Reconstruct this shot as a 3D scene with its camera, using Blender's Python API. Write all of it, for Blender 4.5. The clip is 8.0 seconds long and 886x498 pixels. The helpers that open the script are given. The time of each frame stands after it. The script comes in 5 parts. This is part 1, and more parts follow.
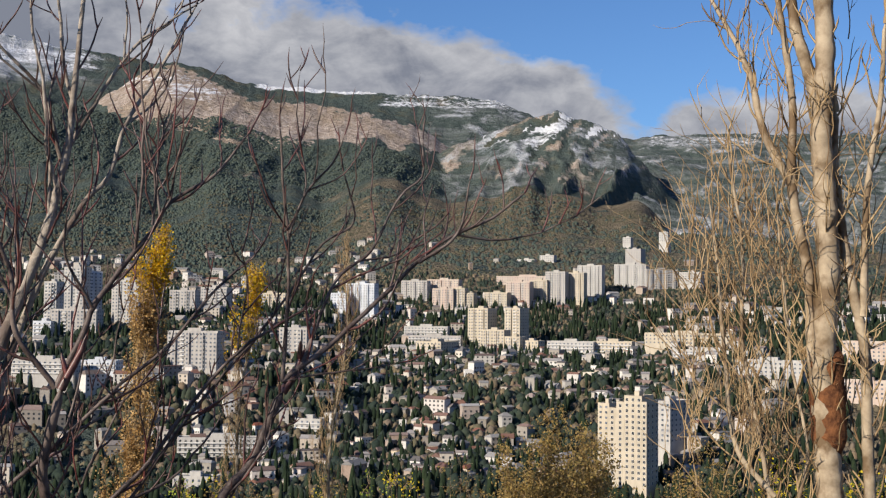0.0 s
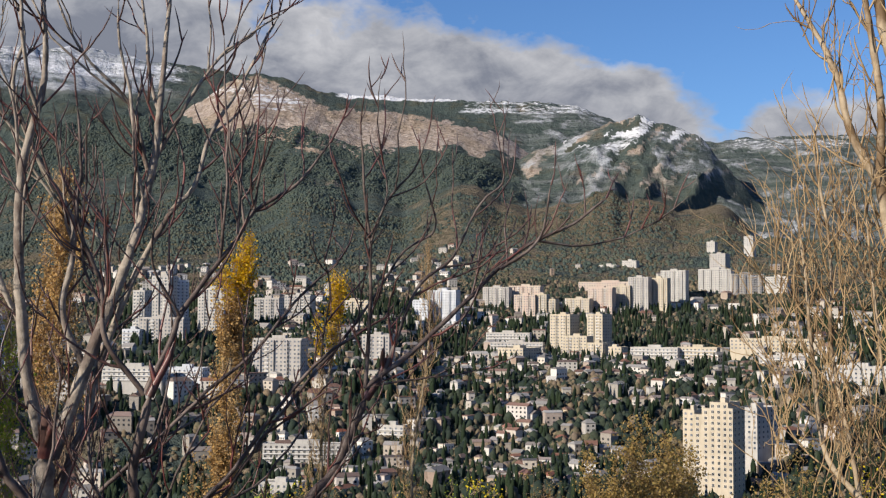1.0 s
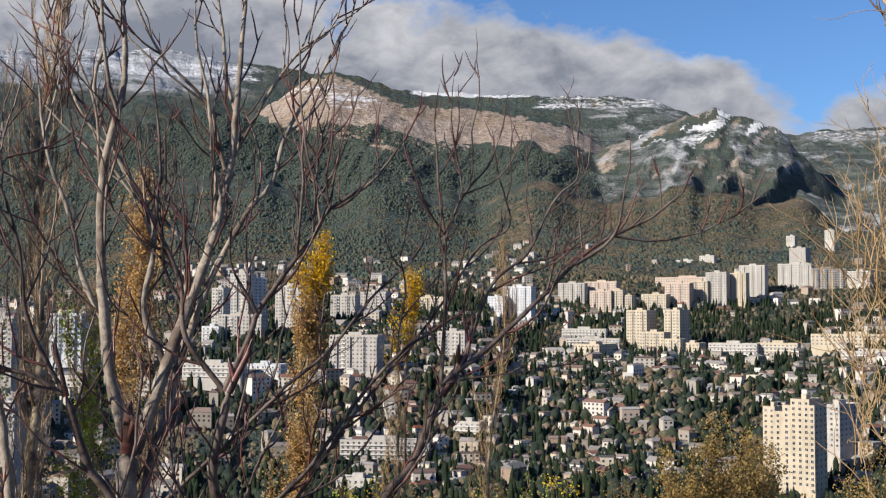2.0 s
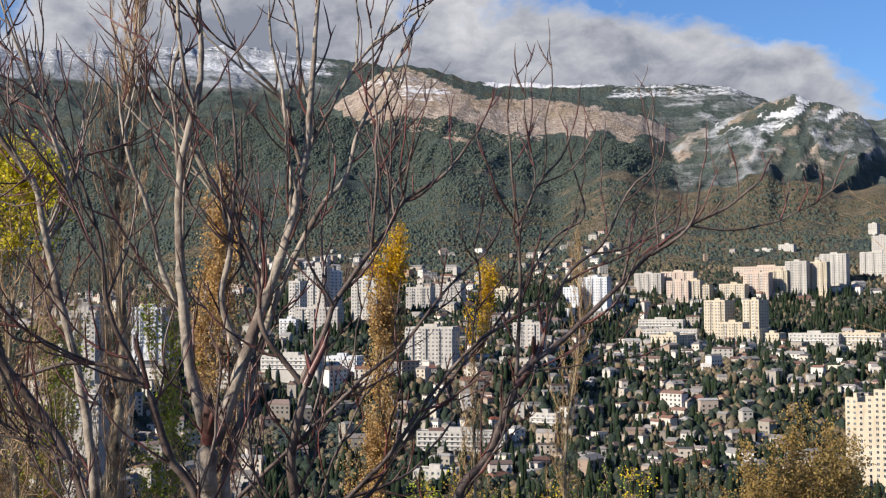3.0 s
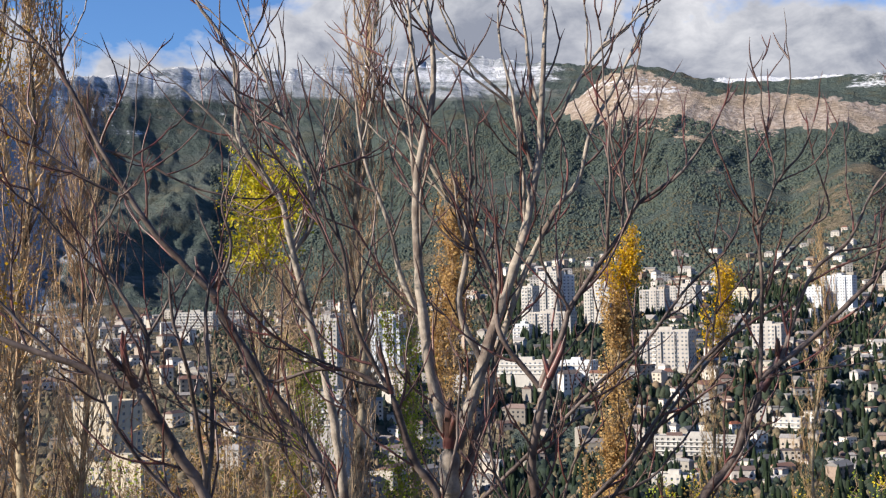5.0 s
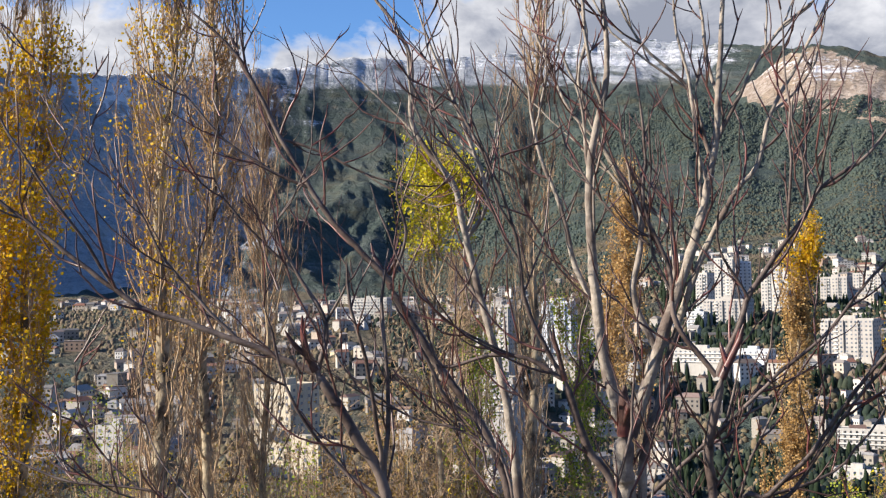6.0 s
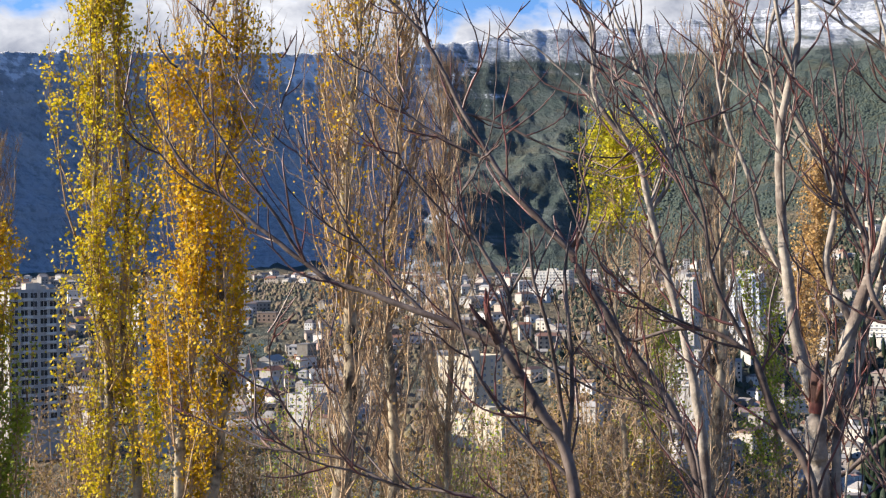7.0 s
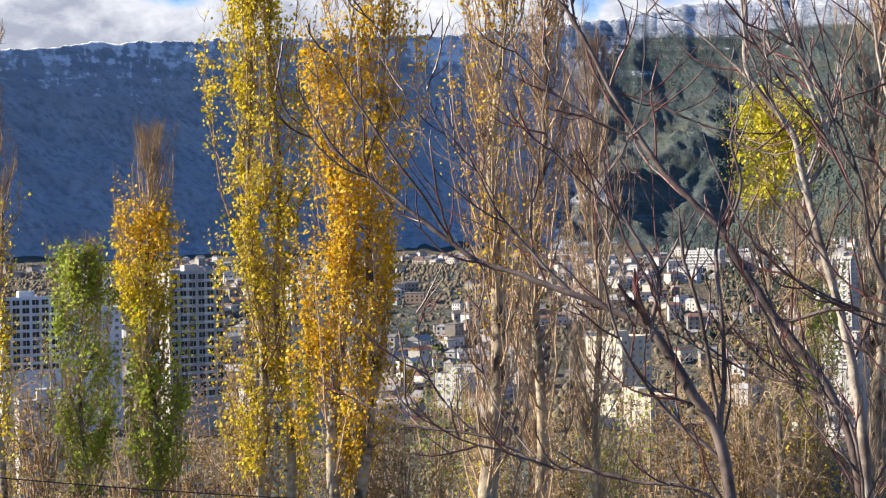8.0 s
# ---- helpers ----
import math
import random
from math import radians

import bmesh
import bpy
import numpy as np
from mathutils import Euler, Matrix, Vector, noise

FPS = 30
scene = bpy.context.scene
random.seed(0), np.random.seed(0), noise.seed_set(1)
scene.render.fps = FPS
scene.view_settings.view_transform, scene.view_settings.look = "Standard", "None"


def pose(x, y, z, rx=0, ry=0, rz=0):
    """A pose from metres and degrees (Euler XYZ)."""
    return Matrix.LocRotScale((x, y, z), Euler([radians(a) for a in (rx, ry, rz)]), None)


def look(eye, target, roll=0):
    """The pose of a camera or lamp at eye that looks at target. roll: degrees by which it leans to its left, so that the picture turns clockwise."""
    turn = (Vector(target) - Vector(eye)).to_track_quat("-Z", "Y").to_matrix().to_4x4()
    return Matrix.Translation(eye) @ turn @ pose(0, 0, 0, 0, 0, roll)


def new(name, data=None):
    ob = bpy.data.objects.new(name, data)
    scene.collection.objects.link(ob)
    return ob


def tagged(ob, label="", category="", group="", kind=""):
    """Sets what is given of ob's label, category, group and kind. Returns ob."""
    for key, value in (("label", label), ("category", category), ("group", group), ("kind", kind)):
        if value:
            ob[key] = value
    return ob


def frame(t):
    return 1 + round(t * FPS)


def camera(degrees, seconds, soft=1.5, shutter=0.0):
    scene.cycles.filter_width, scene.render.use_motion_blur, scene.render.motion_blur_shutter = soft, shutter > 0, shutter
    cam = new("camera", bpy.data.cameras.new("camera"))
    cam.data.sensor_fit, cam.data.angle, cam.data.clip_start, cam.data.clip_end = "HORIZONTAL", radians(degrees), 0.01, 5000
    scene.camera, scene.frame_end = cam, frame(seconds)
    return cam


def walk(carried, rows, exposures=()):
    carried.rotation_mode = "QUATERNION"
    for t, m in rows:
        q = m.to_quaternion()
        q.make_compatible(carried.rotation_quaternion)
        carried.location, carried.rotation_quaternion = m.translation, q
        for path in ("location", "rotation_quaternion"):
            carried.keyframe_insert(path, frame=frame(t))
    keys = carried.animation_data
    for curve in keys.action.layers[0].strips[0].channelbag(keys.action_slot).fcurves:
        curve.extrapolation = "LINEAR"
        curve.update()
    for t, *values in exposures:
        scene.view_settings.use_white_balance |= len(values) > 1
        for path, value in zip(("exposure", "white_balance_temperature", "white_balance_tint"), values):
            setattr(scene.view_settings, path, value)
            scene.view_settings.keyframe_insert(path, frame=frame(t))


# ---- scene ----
cam = camera(40.56, 8.0, soft=1.25)
EYE = 100.0
# seconds, x, y, z from the first eye (metres), yaw, pitch, lean (degrees)
ROWS = [
    (0.0, 0.0000, 0.0000, 0.0, 0.000, 3.000, 0.600),
    (0.5, 0.0000, 0.0000, 0.0, 1.830, 3.171, 0.479),
    (1.0, 0.0000, 0.0000, 0.0, 3.887, 3.281, 0.319),
    (1.5, 0.0000, 0.0000, 0.0, 5.772, 3.242, 0.240),
    (3.0, 0.0038, 0.0017, 0.0, 11.032, 2.703, -0.243),
    (3.5, 0.0000, 0.0000, 0.0, 13.277, 2.594, -0.461),
    (4.0, -0.0077, -0.0034, 0.0, 15.913, 2.700, -0.756),
    (5.5, -0.0217, -0.0097, 0.0, 25.835, 2.974, -1.144),
    (6.0, -0.0281, -0.0125, 0.0, 30.236, 2.560, -0.909),
    (6.5, -0.0319, -0.0142, 0.0, 34.847, 1.964, -0.891),
    (7.0, -0.0332, -0.0148, 0.0, 38.938, 1.398, -0.922),
    (7.5, -0.0357, -0.0159, 0.0, 42.753, 0.925, -1.101),
    (8.0, -0.0370, -0.0165, 0.0, 45.954, 0.585, -1.174),
]
walk(cam, [(t, pose(x, y, EYE + z, 0, 0, yaw) @ pose(0, 0, 0, 90 + pitch) @ pose(0, 0, 0, 0, 0, lean))
           for t, x, y, z, yaw, pitch, lean in ROWS],
     exposures=[(0.0, 0.40), (1.5, 0.46), (3.5, 0.70), (5.5, 0.96), (7.0, 1.24), (8.0, 1.40)])

# ---- light ----
SUN_AZ, SUN_EL = 133.0, 26.0      # degrees to the left of north (+y), and up
sun = new("sun", bpy.data.lights.new("sun", "SUN"))
sun.data.energy, sun.data.angle, sun.data.color = 4.9, radians(0.6), (1.0, 0.89, 0.75)
sa, se = radians(SUN_AZ), radians(SUN_EL)
sun.matrix_world = look((-math.sin(sa) * math.cos(se) * 50, math.cos(sa) * math.cos(se) * 50, math.sin(se) * 50 + EYE), (0, 0, EYE))


class Nodes:
    """A small writer of node trees."""

    def __init__(self, tree):
        self.tree = tree
        tree.nodes.clear()

    def add(self, kind, inputs=None, operation="", attribute_name=""):
        n = self.tree.nodes.new(kind)
        if operation:
            n.operation = operation
        if attribute_name:
            n.attribute_name = attribute_name
        for k, v in (inputs or {}).items():
            s = n.inputs[k]
            if isinstance(v, bpy.types.NodeSocket):
                self.tree.links.new(v, s)
            else:
                s.default_value = v
        return n

    def math(self, op, a, b=0.0, clamp=False):
        n = self.add("ShaderNodeMath", {0: a, 1: b}, operation=op)
        n.use_clamp = clamp
        return n.outputs[0]

    def mix(self, f, a, b, blend="MIX"):
        n = self.add("ShaderNodeMix")
        n.data_type, n.blend_type = "RGBA", blend
        for s, v in ((n.inputs[0], f), (n.inputs[6], a), (n.inputs[7], b)):
            if isinstance(v, bpy.types.NodeSocket):
                self.tree.links.new(v, s)
            else:
                s.default_value = v
        return n.outputs[2]

    def noise(self, scale, detail=4.0, rough=0.55, vector=None, distortion=0.0):
        i = {"Scale": scale, "Detail": detail, "Roughness": rough, "Distortion": distortion}
        if vector is not None:
            i["Vector"] = vector
        return self.add("ShaderNodeTexNoise", i).outputs[0]

    def ramp(self, f, stops):
        n = self.add("ShaderNodeValToRGB", {0: f})
        e = n.color_ramp.elements
        e[0].position, e[1].position = stops[0][0], stops[-1][0]
        for p, c in stops[1:-1]:
            e.new(p)
        for el, (p, c) in zip(e, stops):
            el.color = (c, c, c, 1) if not isinstance(c, tuple) else (*c, 1)
        return n.outputs[0]


def rgb(r, g, b):
    return (r, g, b, 1.0)


world = bpy.data.worlds.new("sky")
scene.world = world
world.use_nodes = True
W = Nodes(world.node_tree)
sky = W.add("ShaderNodeTexSky")
sky.sky_type, sky.sun_disc = "NISHITA", False
sky.sun_elevation, sky.sun_rotation = radians(SUN_EL), radians(-SUN_AZ)
sky.altitude, sky.air_density, sky.dust_density, sky.ozone_density = 200.0, 1.0, 0.3, 2.5
way = W.add("ShaderNodeTexCoord").outputs["Generated"]
xyz = W.add("ShaderNodeSeparateXYZ", {0: way}).outputs
az = W.math("MULTIPLY", W.math("ARCTAN2", W.math("MULTIPLY", xyz[0], -1.0), xyz[1]), 180 / math.pi)
el = W.math("MULTIPLY", W.math("ARCSINE", xyz[2]), 180 / math.pi)
# height of the cloud bank's upper edge (degrees) round the horizon
EDGE = [(-60, 9), (-25, 10.6), (-13.2, 10.4), (-11.0, 9.5), (-9.9, 8.4), (-8.6, 9.6), (-6.9, 11.3), (-3, 13.0), (0.5, 14.3),
        (8, 14.8), (13, 14.2), (16, 16.5), (22, 18), (26, 16.5), (29.5, 14.7), (32, 13.6), (36, 12.4), (39, 11.6), (42, 13.5),
        (48, 13.6), (54, 13.8), (62, 14.4), (80, 15), (110, 12)]
edge = W.ramp(W.math("DIVIDE", W.math("ADD", az, 60), 170, True), [((a + 60) / 170, e / 20) for a, e in EDGE])
edge = W.math("MULTIPLY", edge, 20.0)
flat = W.add("ShaderNodeMapping", {"Vector": way, "Scale": (1, 1, 1.7)}).outputs[0]
big = W.noise(9.0, 5.0, 0.55, flat)
fine = W.noise(30.0, 6.0, 0.6, flat, 0.4)
lump = W.math("ADD", W.math("MULTIPLY", W.math("SUBTRACT", big, 0.5), 7.0), W.math("MULTIPLY", W.math("SUBTRACT", fine, 0.5), 2.2))
depth = W.math("ADD", W.math("SUBTRACT", edge, el), lump)
cover = W.math("DIVIDE", W.math("ADD", depth, 0.25), 1.1, True)
billow = W.math("ADD", W.math("MULTIPLY", W.math("SUBTRACT", fine, 0.5), 0.9), W.math("MULTIPLY", W.math("SUBTRACT", W.noise(14.0, 6.0, 0.6, flat, 0.6), 0.5), 1.5))
shade = W.math("ADD", W.math("ADD", W.math("DIVIDE", depth, 8.0), 0.34), billow, True)
cloud = W.mix(shade, rgb(0.48, 0.48, 0.50), rgb(0.17, 0.185, 0.228))
skycol = W.mix(1.0, sky.outputs[0], rgb(0.046, 0.064, 0.089), "MULTIPLY")
W.add("ShaderNodeOutputWorld", {0: W.add("ShaderNodeBackground", {0: W.mix(cover, skycol, cloud), 1: 1.0}).outputs[0]})

# ---- materials ----


def material(name):
    m = bpy.data.materials.new(name)
    m.use_nodes = True
    return m, Nodes(m.node_tree)


def finish(N, color, rough=0.8, bump=None, strength=0.4, dist=0.1, spec=0.3, normal=None, trans=0.0):
    i = {"Base Color": color, "Roughness": rough, "Specular IOR Level": spec}
    if bump is not None:
        i["Normal"] = N.add("ShaderNodeBump", {"Height": bump, "Strength": strength, "Distance": dist}).outputs[0]
    b = N.add("ShaderNodeBsdfPrincipled", i).outputs[0]
    if trans:
        t = N.add("ShaderNodeBsdfTranslucent", {0: color}).outputs[0]
        b = N.add("ShaderNodeMixShader", {0: trans, 1: b, 2: t}).outputs[0]
    N.add("ShaderNodeOutputMaterial", {0: b})


def place(N):
    return N.add("ShaderNodeNewGeometry").outputs["Position"]


def speckled(name, a, b, scale, rough=0.85, bump=0.3, dist=0.05, c=None, scale2=None, spec=0.25):
    """Two colours mixed by noise at one scale, a third in stains at a wider one, and relief."""
    m, N = material(name)
    p = place(N)
    n1 = N.noise(scale, 6.0, 0.65, p)
    col = N.mix(N.ramp(n1, [(0.35, 0.0), (0.65, 1.0)]), rgb(*a), rgb(*b))
    if c:
        col = N.mix(N.ramp(N.noise(scale2, 4.0, 0.6, p), [(0.48, 0.0), (0.62, 1.0)]), col, rgb(*c))
    finish(N, col, rough, n1, bump, dist, spec)
    return m


def island(name, colors, rough=0.85, trans=0.0, per_object=False, grain=0.0, grain_scale=1.0, bump=0.0):
    """A colour drawn at random for each loose piece (or each object), with some grain."""
    m, N = material(name)
    if per_object:
        r = N.add("ShaderNodeObjectInfo").outputs["Random"]
    else:
        r = N.add("ShaderNodeNewGeometry").outputs["Random Per Island"]
    k = len(colors) - 1
    col = N.ramp(r, [(i / k, c) for i, c in enumerate(colors)])
    h = None
    if grain:
        h = N.noise(grain_scale, 5.0, 0.6, place(N))
        col = N.mix(N.math("MULTIPLY", N.ramp(h, [(0.4, 0.0), (0.7, 1.0)]), grain), col, rgb(0.25, 0.24, 0.22), "MULTIPLY")
    finish(N, col, rough, h if bump else None, bump, 0.3, 0.2, trans=trans)
    return m


def terrain_material():
    """Woods, scrub, bare stony slopes, rock and snow, mixed by the masks on the mesh and broken up by noise."""
    m, N = material("hillside")
    p = place(N)

    def mask(n):
        return N.add("ShaderNodeAttribute", attribute_name=n).outputs["Fac"]
    n1 = N.noise(0.012, 8.0, 0.65, p)
    n2 = N.noise(0.06, 6.0, 0.7, p)
    n3 = N.noise(0.004, 5.0, 0.6, p)
    scrub = N.mix(N.ramp(n2, [(0.35, 0.0), (0.65, 1.0)]), rgb(0.10, 0.088, 0.060), rgb(0.22, 0.18, 0.125))
    # woods carry a pale blue-green tinge of haze in their own colour
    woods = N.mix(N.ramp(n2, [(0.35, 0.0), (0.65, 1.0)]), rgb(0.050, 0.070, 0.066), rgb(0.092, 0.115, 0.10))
    woods = N.mix(N.ramp(n1, [(0.52, 0.0), (0.66, 0.55)]), woods, rgb(0.10, 0.085, 0.045))
    stone = N.mix(N.ramp(n2, [(0.38, 0.0), (0.62, 1.0)]), rgb(0.25, 0.195, 0.155), rgb(0.52, 0.445, 0.385))
    stone = N.mix(N.ramp(n3, [(0.46, 0.0), (0.62, 0.50)]), stone, N.mix(n2, rgb(0.16, 0.12, 0.07), rgb(0.36, 0.27, 0.17)))
    # limestone lifted pale and blue: the haze before the shaded western wall, as colour
    rock = N.mix(N.ramp(n1, [(0.38, 0.0), (0.62, 1.0)]), rgb(0.31, 0.345, 0.39), rgb(0.48, 0.50, 0.53))
    rock = N.mix(N.ramp(n2, [(0.45, 0.0), (0.62, 0.8)]), rock, rgb(0.20, 0.235, 0.245))

    def edge_of(v, wob, lo, hi):
        return N.ramp(N.math("ADD", v, N.math("MULTIPLY", N.math("SUBTRACT", wob, 0.5), 1.1)), [(lo, 0.0), (hi, 1.0)])
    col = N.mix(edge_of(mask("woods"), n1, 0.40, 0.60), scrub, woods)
    col = N.mix(edge_of(mask("bare"), n1, 0.42, 0.58), col, stone)
    col = N.mix(edge_of(mask("rock"), n1, 0.42, 0.58), col, rock)
    band = N.noise(1.0, 4.0, 0.7, N.add("ShaderNodeMapping", {"Vector": p, "Scale": (0.003, 0.003, 0.035)}).outputs[0])
    col = N.mix(N.math("MULTIPLY", mask("rock"), N.ramp(band, [(0.45, 0.0), (0.6, 0.55)])), col, rgb(0.42, 0.42, 0.43))
    snow = N.math("MULTIPLY", edge_of(mask("snow"), N.math("MULTIPLY", N.math("ADD", n2, band), 0.5), 0.47, 0.57), 0.9)
    col = N.mix(snow, col, rgb(0.80, 0.82, 0.86))
    h = N.math("ADD", n2, N.math("MULTIPLY", n1, 2.0))
    finish(N, col, 0.95, h, 1.0, 14.0, 0.1)
    return m


M_HILL = terrain_material()
M_BARK = speckled("grey_bark", (0.22, 0.19, 0.16), (0.40, 0.352, 0.295), 18.0, 0.75, 0.7, 0.02, (0.13, 0.10, 0.085), 3.0)
M_TWIG = speckled("red_twig_bark", (0.045, 0.023, 0.021), (0.12, 0.070, 0.060), 25.0, 0.42, 0.3, 0.004, (0.15, 0.048, 0.042), 4.0, 0.45)
M_DARK = speckled("dark_bark", (0.040, 0.029, 0.026), (0.115, 0.086, 0.076), 22.0, 0.5, 0.6, 0.01, (0.17, 0.135, 0.118), 3.0)
M_PALE = speckled("pale_poplar_bark", (0.27, 0.21, 0.14), (0.43, 0.35, 0.245), 5.0, 0.75, 0.5, 0.02, (0.15, 0.10, 0.055), 2.2)
M_WOUND = speckled("torn_bark", (0.06, 0.022, 0.010), (0.22, 0.09, 0.035), 9.0, 0.9, 0.9, 0.05)
M_POPBARK = speckled("poplar_bark", (0.26, 0.215, 0.15), (0.45, 0.38, 0.27), 6.0, 0.85, 0.6, 0.03, (0.07, 0.055, 0.04), 1.8)
M_POPTWIG = speckled("poplar_twigs", (0.36, 0.255, 0.155), (0.54, 0.40, 0.26), 4.0, 0.75, 0.2, 0.01, (0.20, 0.125, 0.08), 1.0)
M_STRAW = speckled("straw_twigs", (0.30, 0.20, 0.10), (0.46, 0.34, 0.19), 4.0, 0.7, 0.2, 0.01, (0.16, 0.10, 0.05), 1.0)
L_YELLOW = island("yellow_leaves", [(0.60, 0.34, 0.012), (0.78, 0.50, 0.018), (0.66, 0.48, 0.03), (0.45, 0.27, 0.02)], 0.5, 0.45)
L_LIME = island("yellow_green_leaves", [(0.60, 0.48, 0.02), (0.76, 0.58, 0.03), (0.46, 0.43, 0.03), (0.80, 0.55, 0.025)], 0.5, 0.45)
L_CITRON = island("citron_leaves", [(0.50, 0.46, 0.03), (0.66, 0.58, 0.035), (0.38, 0.39, 0.035), (0.74, 0.58, 0.03)], 0.5, 0.45)
L_GREEN = island("green_leaves", [(0.20, 0.26, 0.03), (0.38, 0.44, 0.06), (0.26, 0.32, 0.04)], 0.6, 0.4)
L_ORANGE = island("orange_leaves", [(0.46, 0.28, 0.10), (0.57, 0.38, 0.15), (0.37, 0.24, 0.10), (0.51, 0.36, 0.18)], 0.65, 0.35)
L_TAN = island("tan_leaves", [(0.26, 0.175, 0.065), (0.38, 0.26, 0.095), (0.31, 0.235, 0.075), (0.19, 0.14, 0.055)], 0.7, 0.35)
L_FOREST = island("woodland_crowns", [(0.019, 0.031, 0.025), (0.030, 0.046, 0.034), (0.046, 0.058, 0.038), (0.026, 0.039, 0.032)], 0.9, 0, False, 0.5, 0.5, 0.6)
L_SCRUB = island("autumn_crowns", [(0.140, 0.115, 0.076), (0.185, 0.145, 0.092), (0.095, 0.096, 0.060), (0.20, 0.150, 0.098), (0.16, 0.13, 0.100)], 0.9, 0, False, 0.5, 0.6, 0.6)
# far crowns: paler and bluer than the near woodland, haze painted into the leaf colour
L_HAZED_PINE = island("hazed_pine_crowns", [(0.040, 0.060, 0.056), (0.058, 0.080, 0.068), (0.078, 0.094, 0.070), (0.048, 0.068, 0.062)], 0.9, 0, False, 0.4, 0.3, 0.6)
L_OLIVE = island("olive_brown_crowns", [(0.060, 0.062, 0.040), (0.092, 0.088, 0.054), (0.125, 0.105, 0.068), (0.072, 0.074, 0.046)], 0.9, 0, False, 0.5, 0.6, 0.6)
L_CYPRESS = island("cypress_foliage", [(0.010, 0.020, 0.011), (0.022, 0.036, 0.016), (0.014, 0.026, 0.014)], 0.9, 0, False, 0.5, 0.8, 0.6)


def plaster(name, a, b, rough=0.8):
    """Painted rendered wall with rain streaks and stains."""
    m, N = material(name)
    p = place(N)
    streak = N.noise(1.0, 4.0, 0.6, N.add("ShaderNodeMapping", {"Vector": p, "Scale": (0.6, 0.6, 0.06)}).outputs[0])
    blotch = N.noise(0.12, 5.0, 0.6, p)
    col = N.mix(N.ramp(blotch, [(0.4, 0.0), (0.65, 1.0)]), rgb(*a), rgb(*b))
    col = N.mix(N.math("MULTIPLY", N.ramp(streak, [(0.5, 0.0), (0.72, 1.0)]), 0.4), col, rgb(a[0] * 0.5, a[1] * 0.48, a[2] * 0.44))
    finish(N, col, rough, streak, 0.2, 0.05, 0.2)
    return m


P_CREAM = plaster("cream_render", (0.50, 0.44, 0.34), (0.43, 0.38, 0.295))
P_WHITE = plaster("white_render", (0.46, 0.445, 0.415), (0.385, 0.375, 0.355))
P_GREY = plaster("grey_panel", (0.42, 0.40, 0.37), (0.35, 0.335, 0.32))
P_PINK = plaster("pinkish_panel", (0.48, 0.38, 0.32), (0.49, 0.43, 0.36))
# white render with the blue of its shaded faces put into the colour
P_BLUE = plaster("shade_blue_render", (0.50, 0.53, 0.57), (0.60, 0.62, 0.65))
P_BAND = plaster("light_bands", (0.62, 0.61, 0.58), (0.54, 0.53, 0.51))
M_ROOF = speckled("roofing_felt", (0.16, 0.155, 0.15), (0.24, 0.23, 0.22), 0.6, 0.9, 0.2, 0.05, (0.34, 0.33, 0.31), 0.2)
M_TILE = island("house_roofs", [(0.17, 0.165, 0.16), (0.30, 0.29, 0.285), (0.27, 0.10, 0.06), (0.11, 0.105, 0.105), (0.40, 0.39, 0.38), (0.20, 0.12, 0.085), (0.14, 0.13, 0.13)], 0.8, 0, True, 0.4, 1.5, 0.3)
M_WALLS = island("house_walls", [(0.60, 0.57, 0.53), (0.18, 0.155, 0.125), (0.72, 0.70, 0.66), (0.32, 0.17, 0.12), (0.66, 0.62, 0.56), (0.14, 0.12, 0.10), (0.55, 0.46, 0.33), (0.70, 0.68, 0.64)], 0.85, 0, True, 0.3, 1.0, 0.2)


def glass(name="window_glass", lift=1.0):
    m, N = material(name)
    n = N.noise(0.4, 2.0, 0.5, place(N))
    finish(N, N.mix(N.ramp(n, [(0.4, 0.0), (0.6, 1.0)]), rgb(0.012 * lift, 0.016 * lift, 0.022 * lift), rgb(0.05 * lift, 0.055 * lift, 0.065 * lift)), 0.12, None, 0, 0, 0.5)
    return m


M_GLASS = glass()
# paler copy of the glass for far blocks, fading their windows with distance
M_FARGLASS = glass("far_window_glass", 4.2)

# ---- mesh helpers ----


def mesh_of(name, verts, faces, mats, index=None, smooth=False):
    me = bpy.data.meshes.new(name)
    me.from_pydata([tuple(v) for v in verts], [], faces)
    for m in (mats if isinstance(mats, (list, tuple)) else [mats]):
        me.materials.append(m)
    if index is not None:
        me.polygons.foreach_set("material_index", index)
    if smooth:
        me.polygons.foreach_set("use_smooth", [True] * len(me.polygons))
    me.update()
    return me


def part(name, data, parent, label=""):
    ob = new(name, data)
    ob.parent = parent
    return tagged(ob, label)


def polar(a, r, h=0.0):
    """The point r metres from the eye in the direction a degrees left of +y, h metres over the eye."""
    return Vector((-math.sin(radians(a)) * r, math.cos(radians(a)) * r, EYE + h))


def raw_mesh(name, V, F, mat, smooth=False):
    """A mesh from arrays: points, and faces that all have as many corners."""
    k = F.shape[1]
    me = bpy.data.meshes.new(name)
    me.vertices.add(len(V))
    me.vertices.foreach_set("co", np.asarray(V, np.float32).ravel())
    me.loops.add(F.size)
    me.loops.foreach_set("vertex_index", F.ravel().astype(np.int32))
    me.polygons.add(len(F))
    me.polygons.foreach_set("loop_start", np.arange(0, F.size, k, dtype=np.int32))
    if smooth:
        me.polygons.foreach_set("use_smooth", np.ones(len(F), dtype=bool))
    me.update(calc_edges=True)
    me.materials.append(mat)
    return me


RINGS = {}


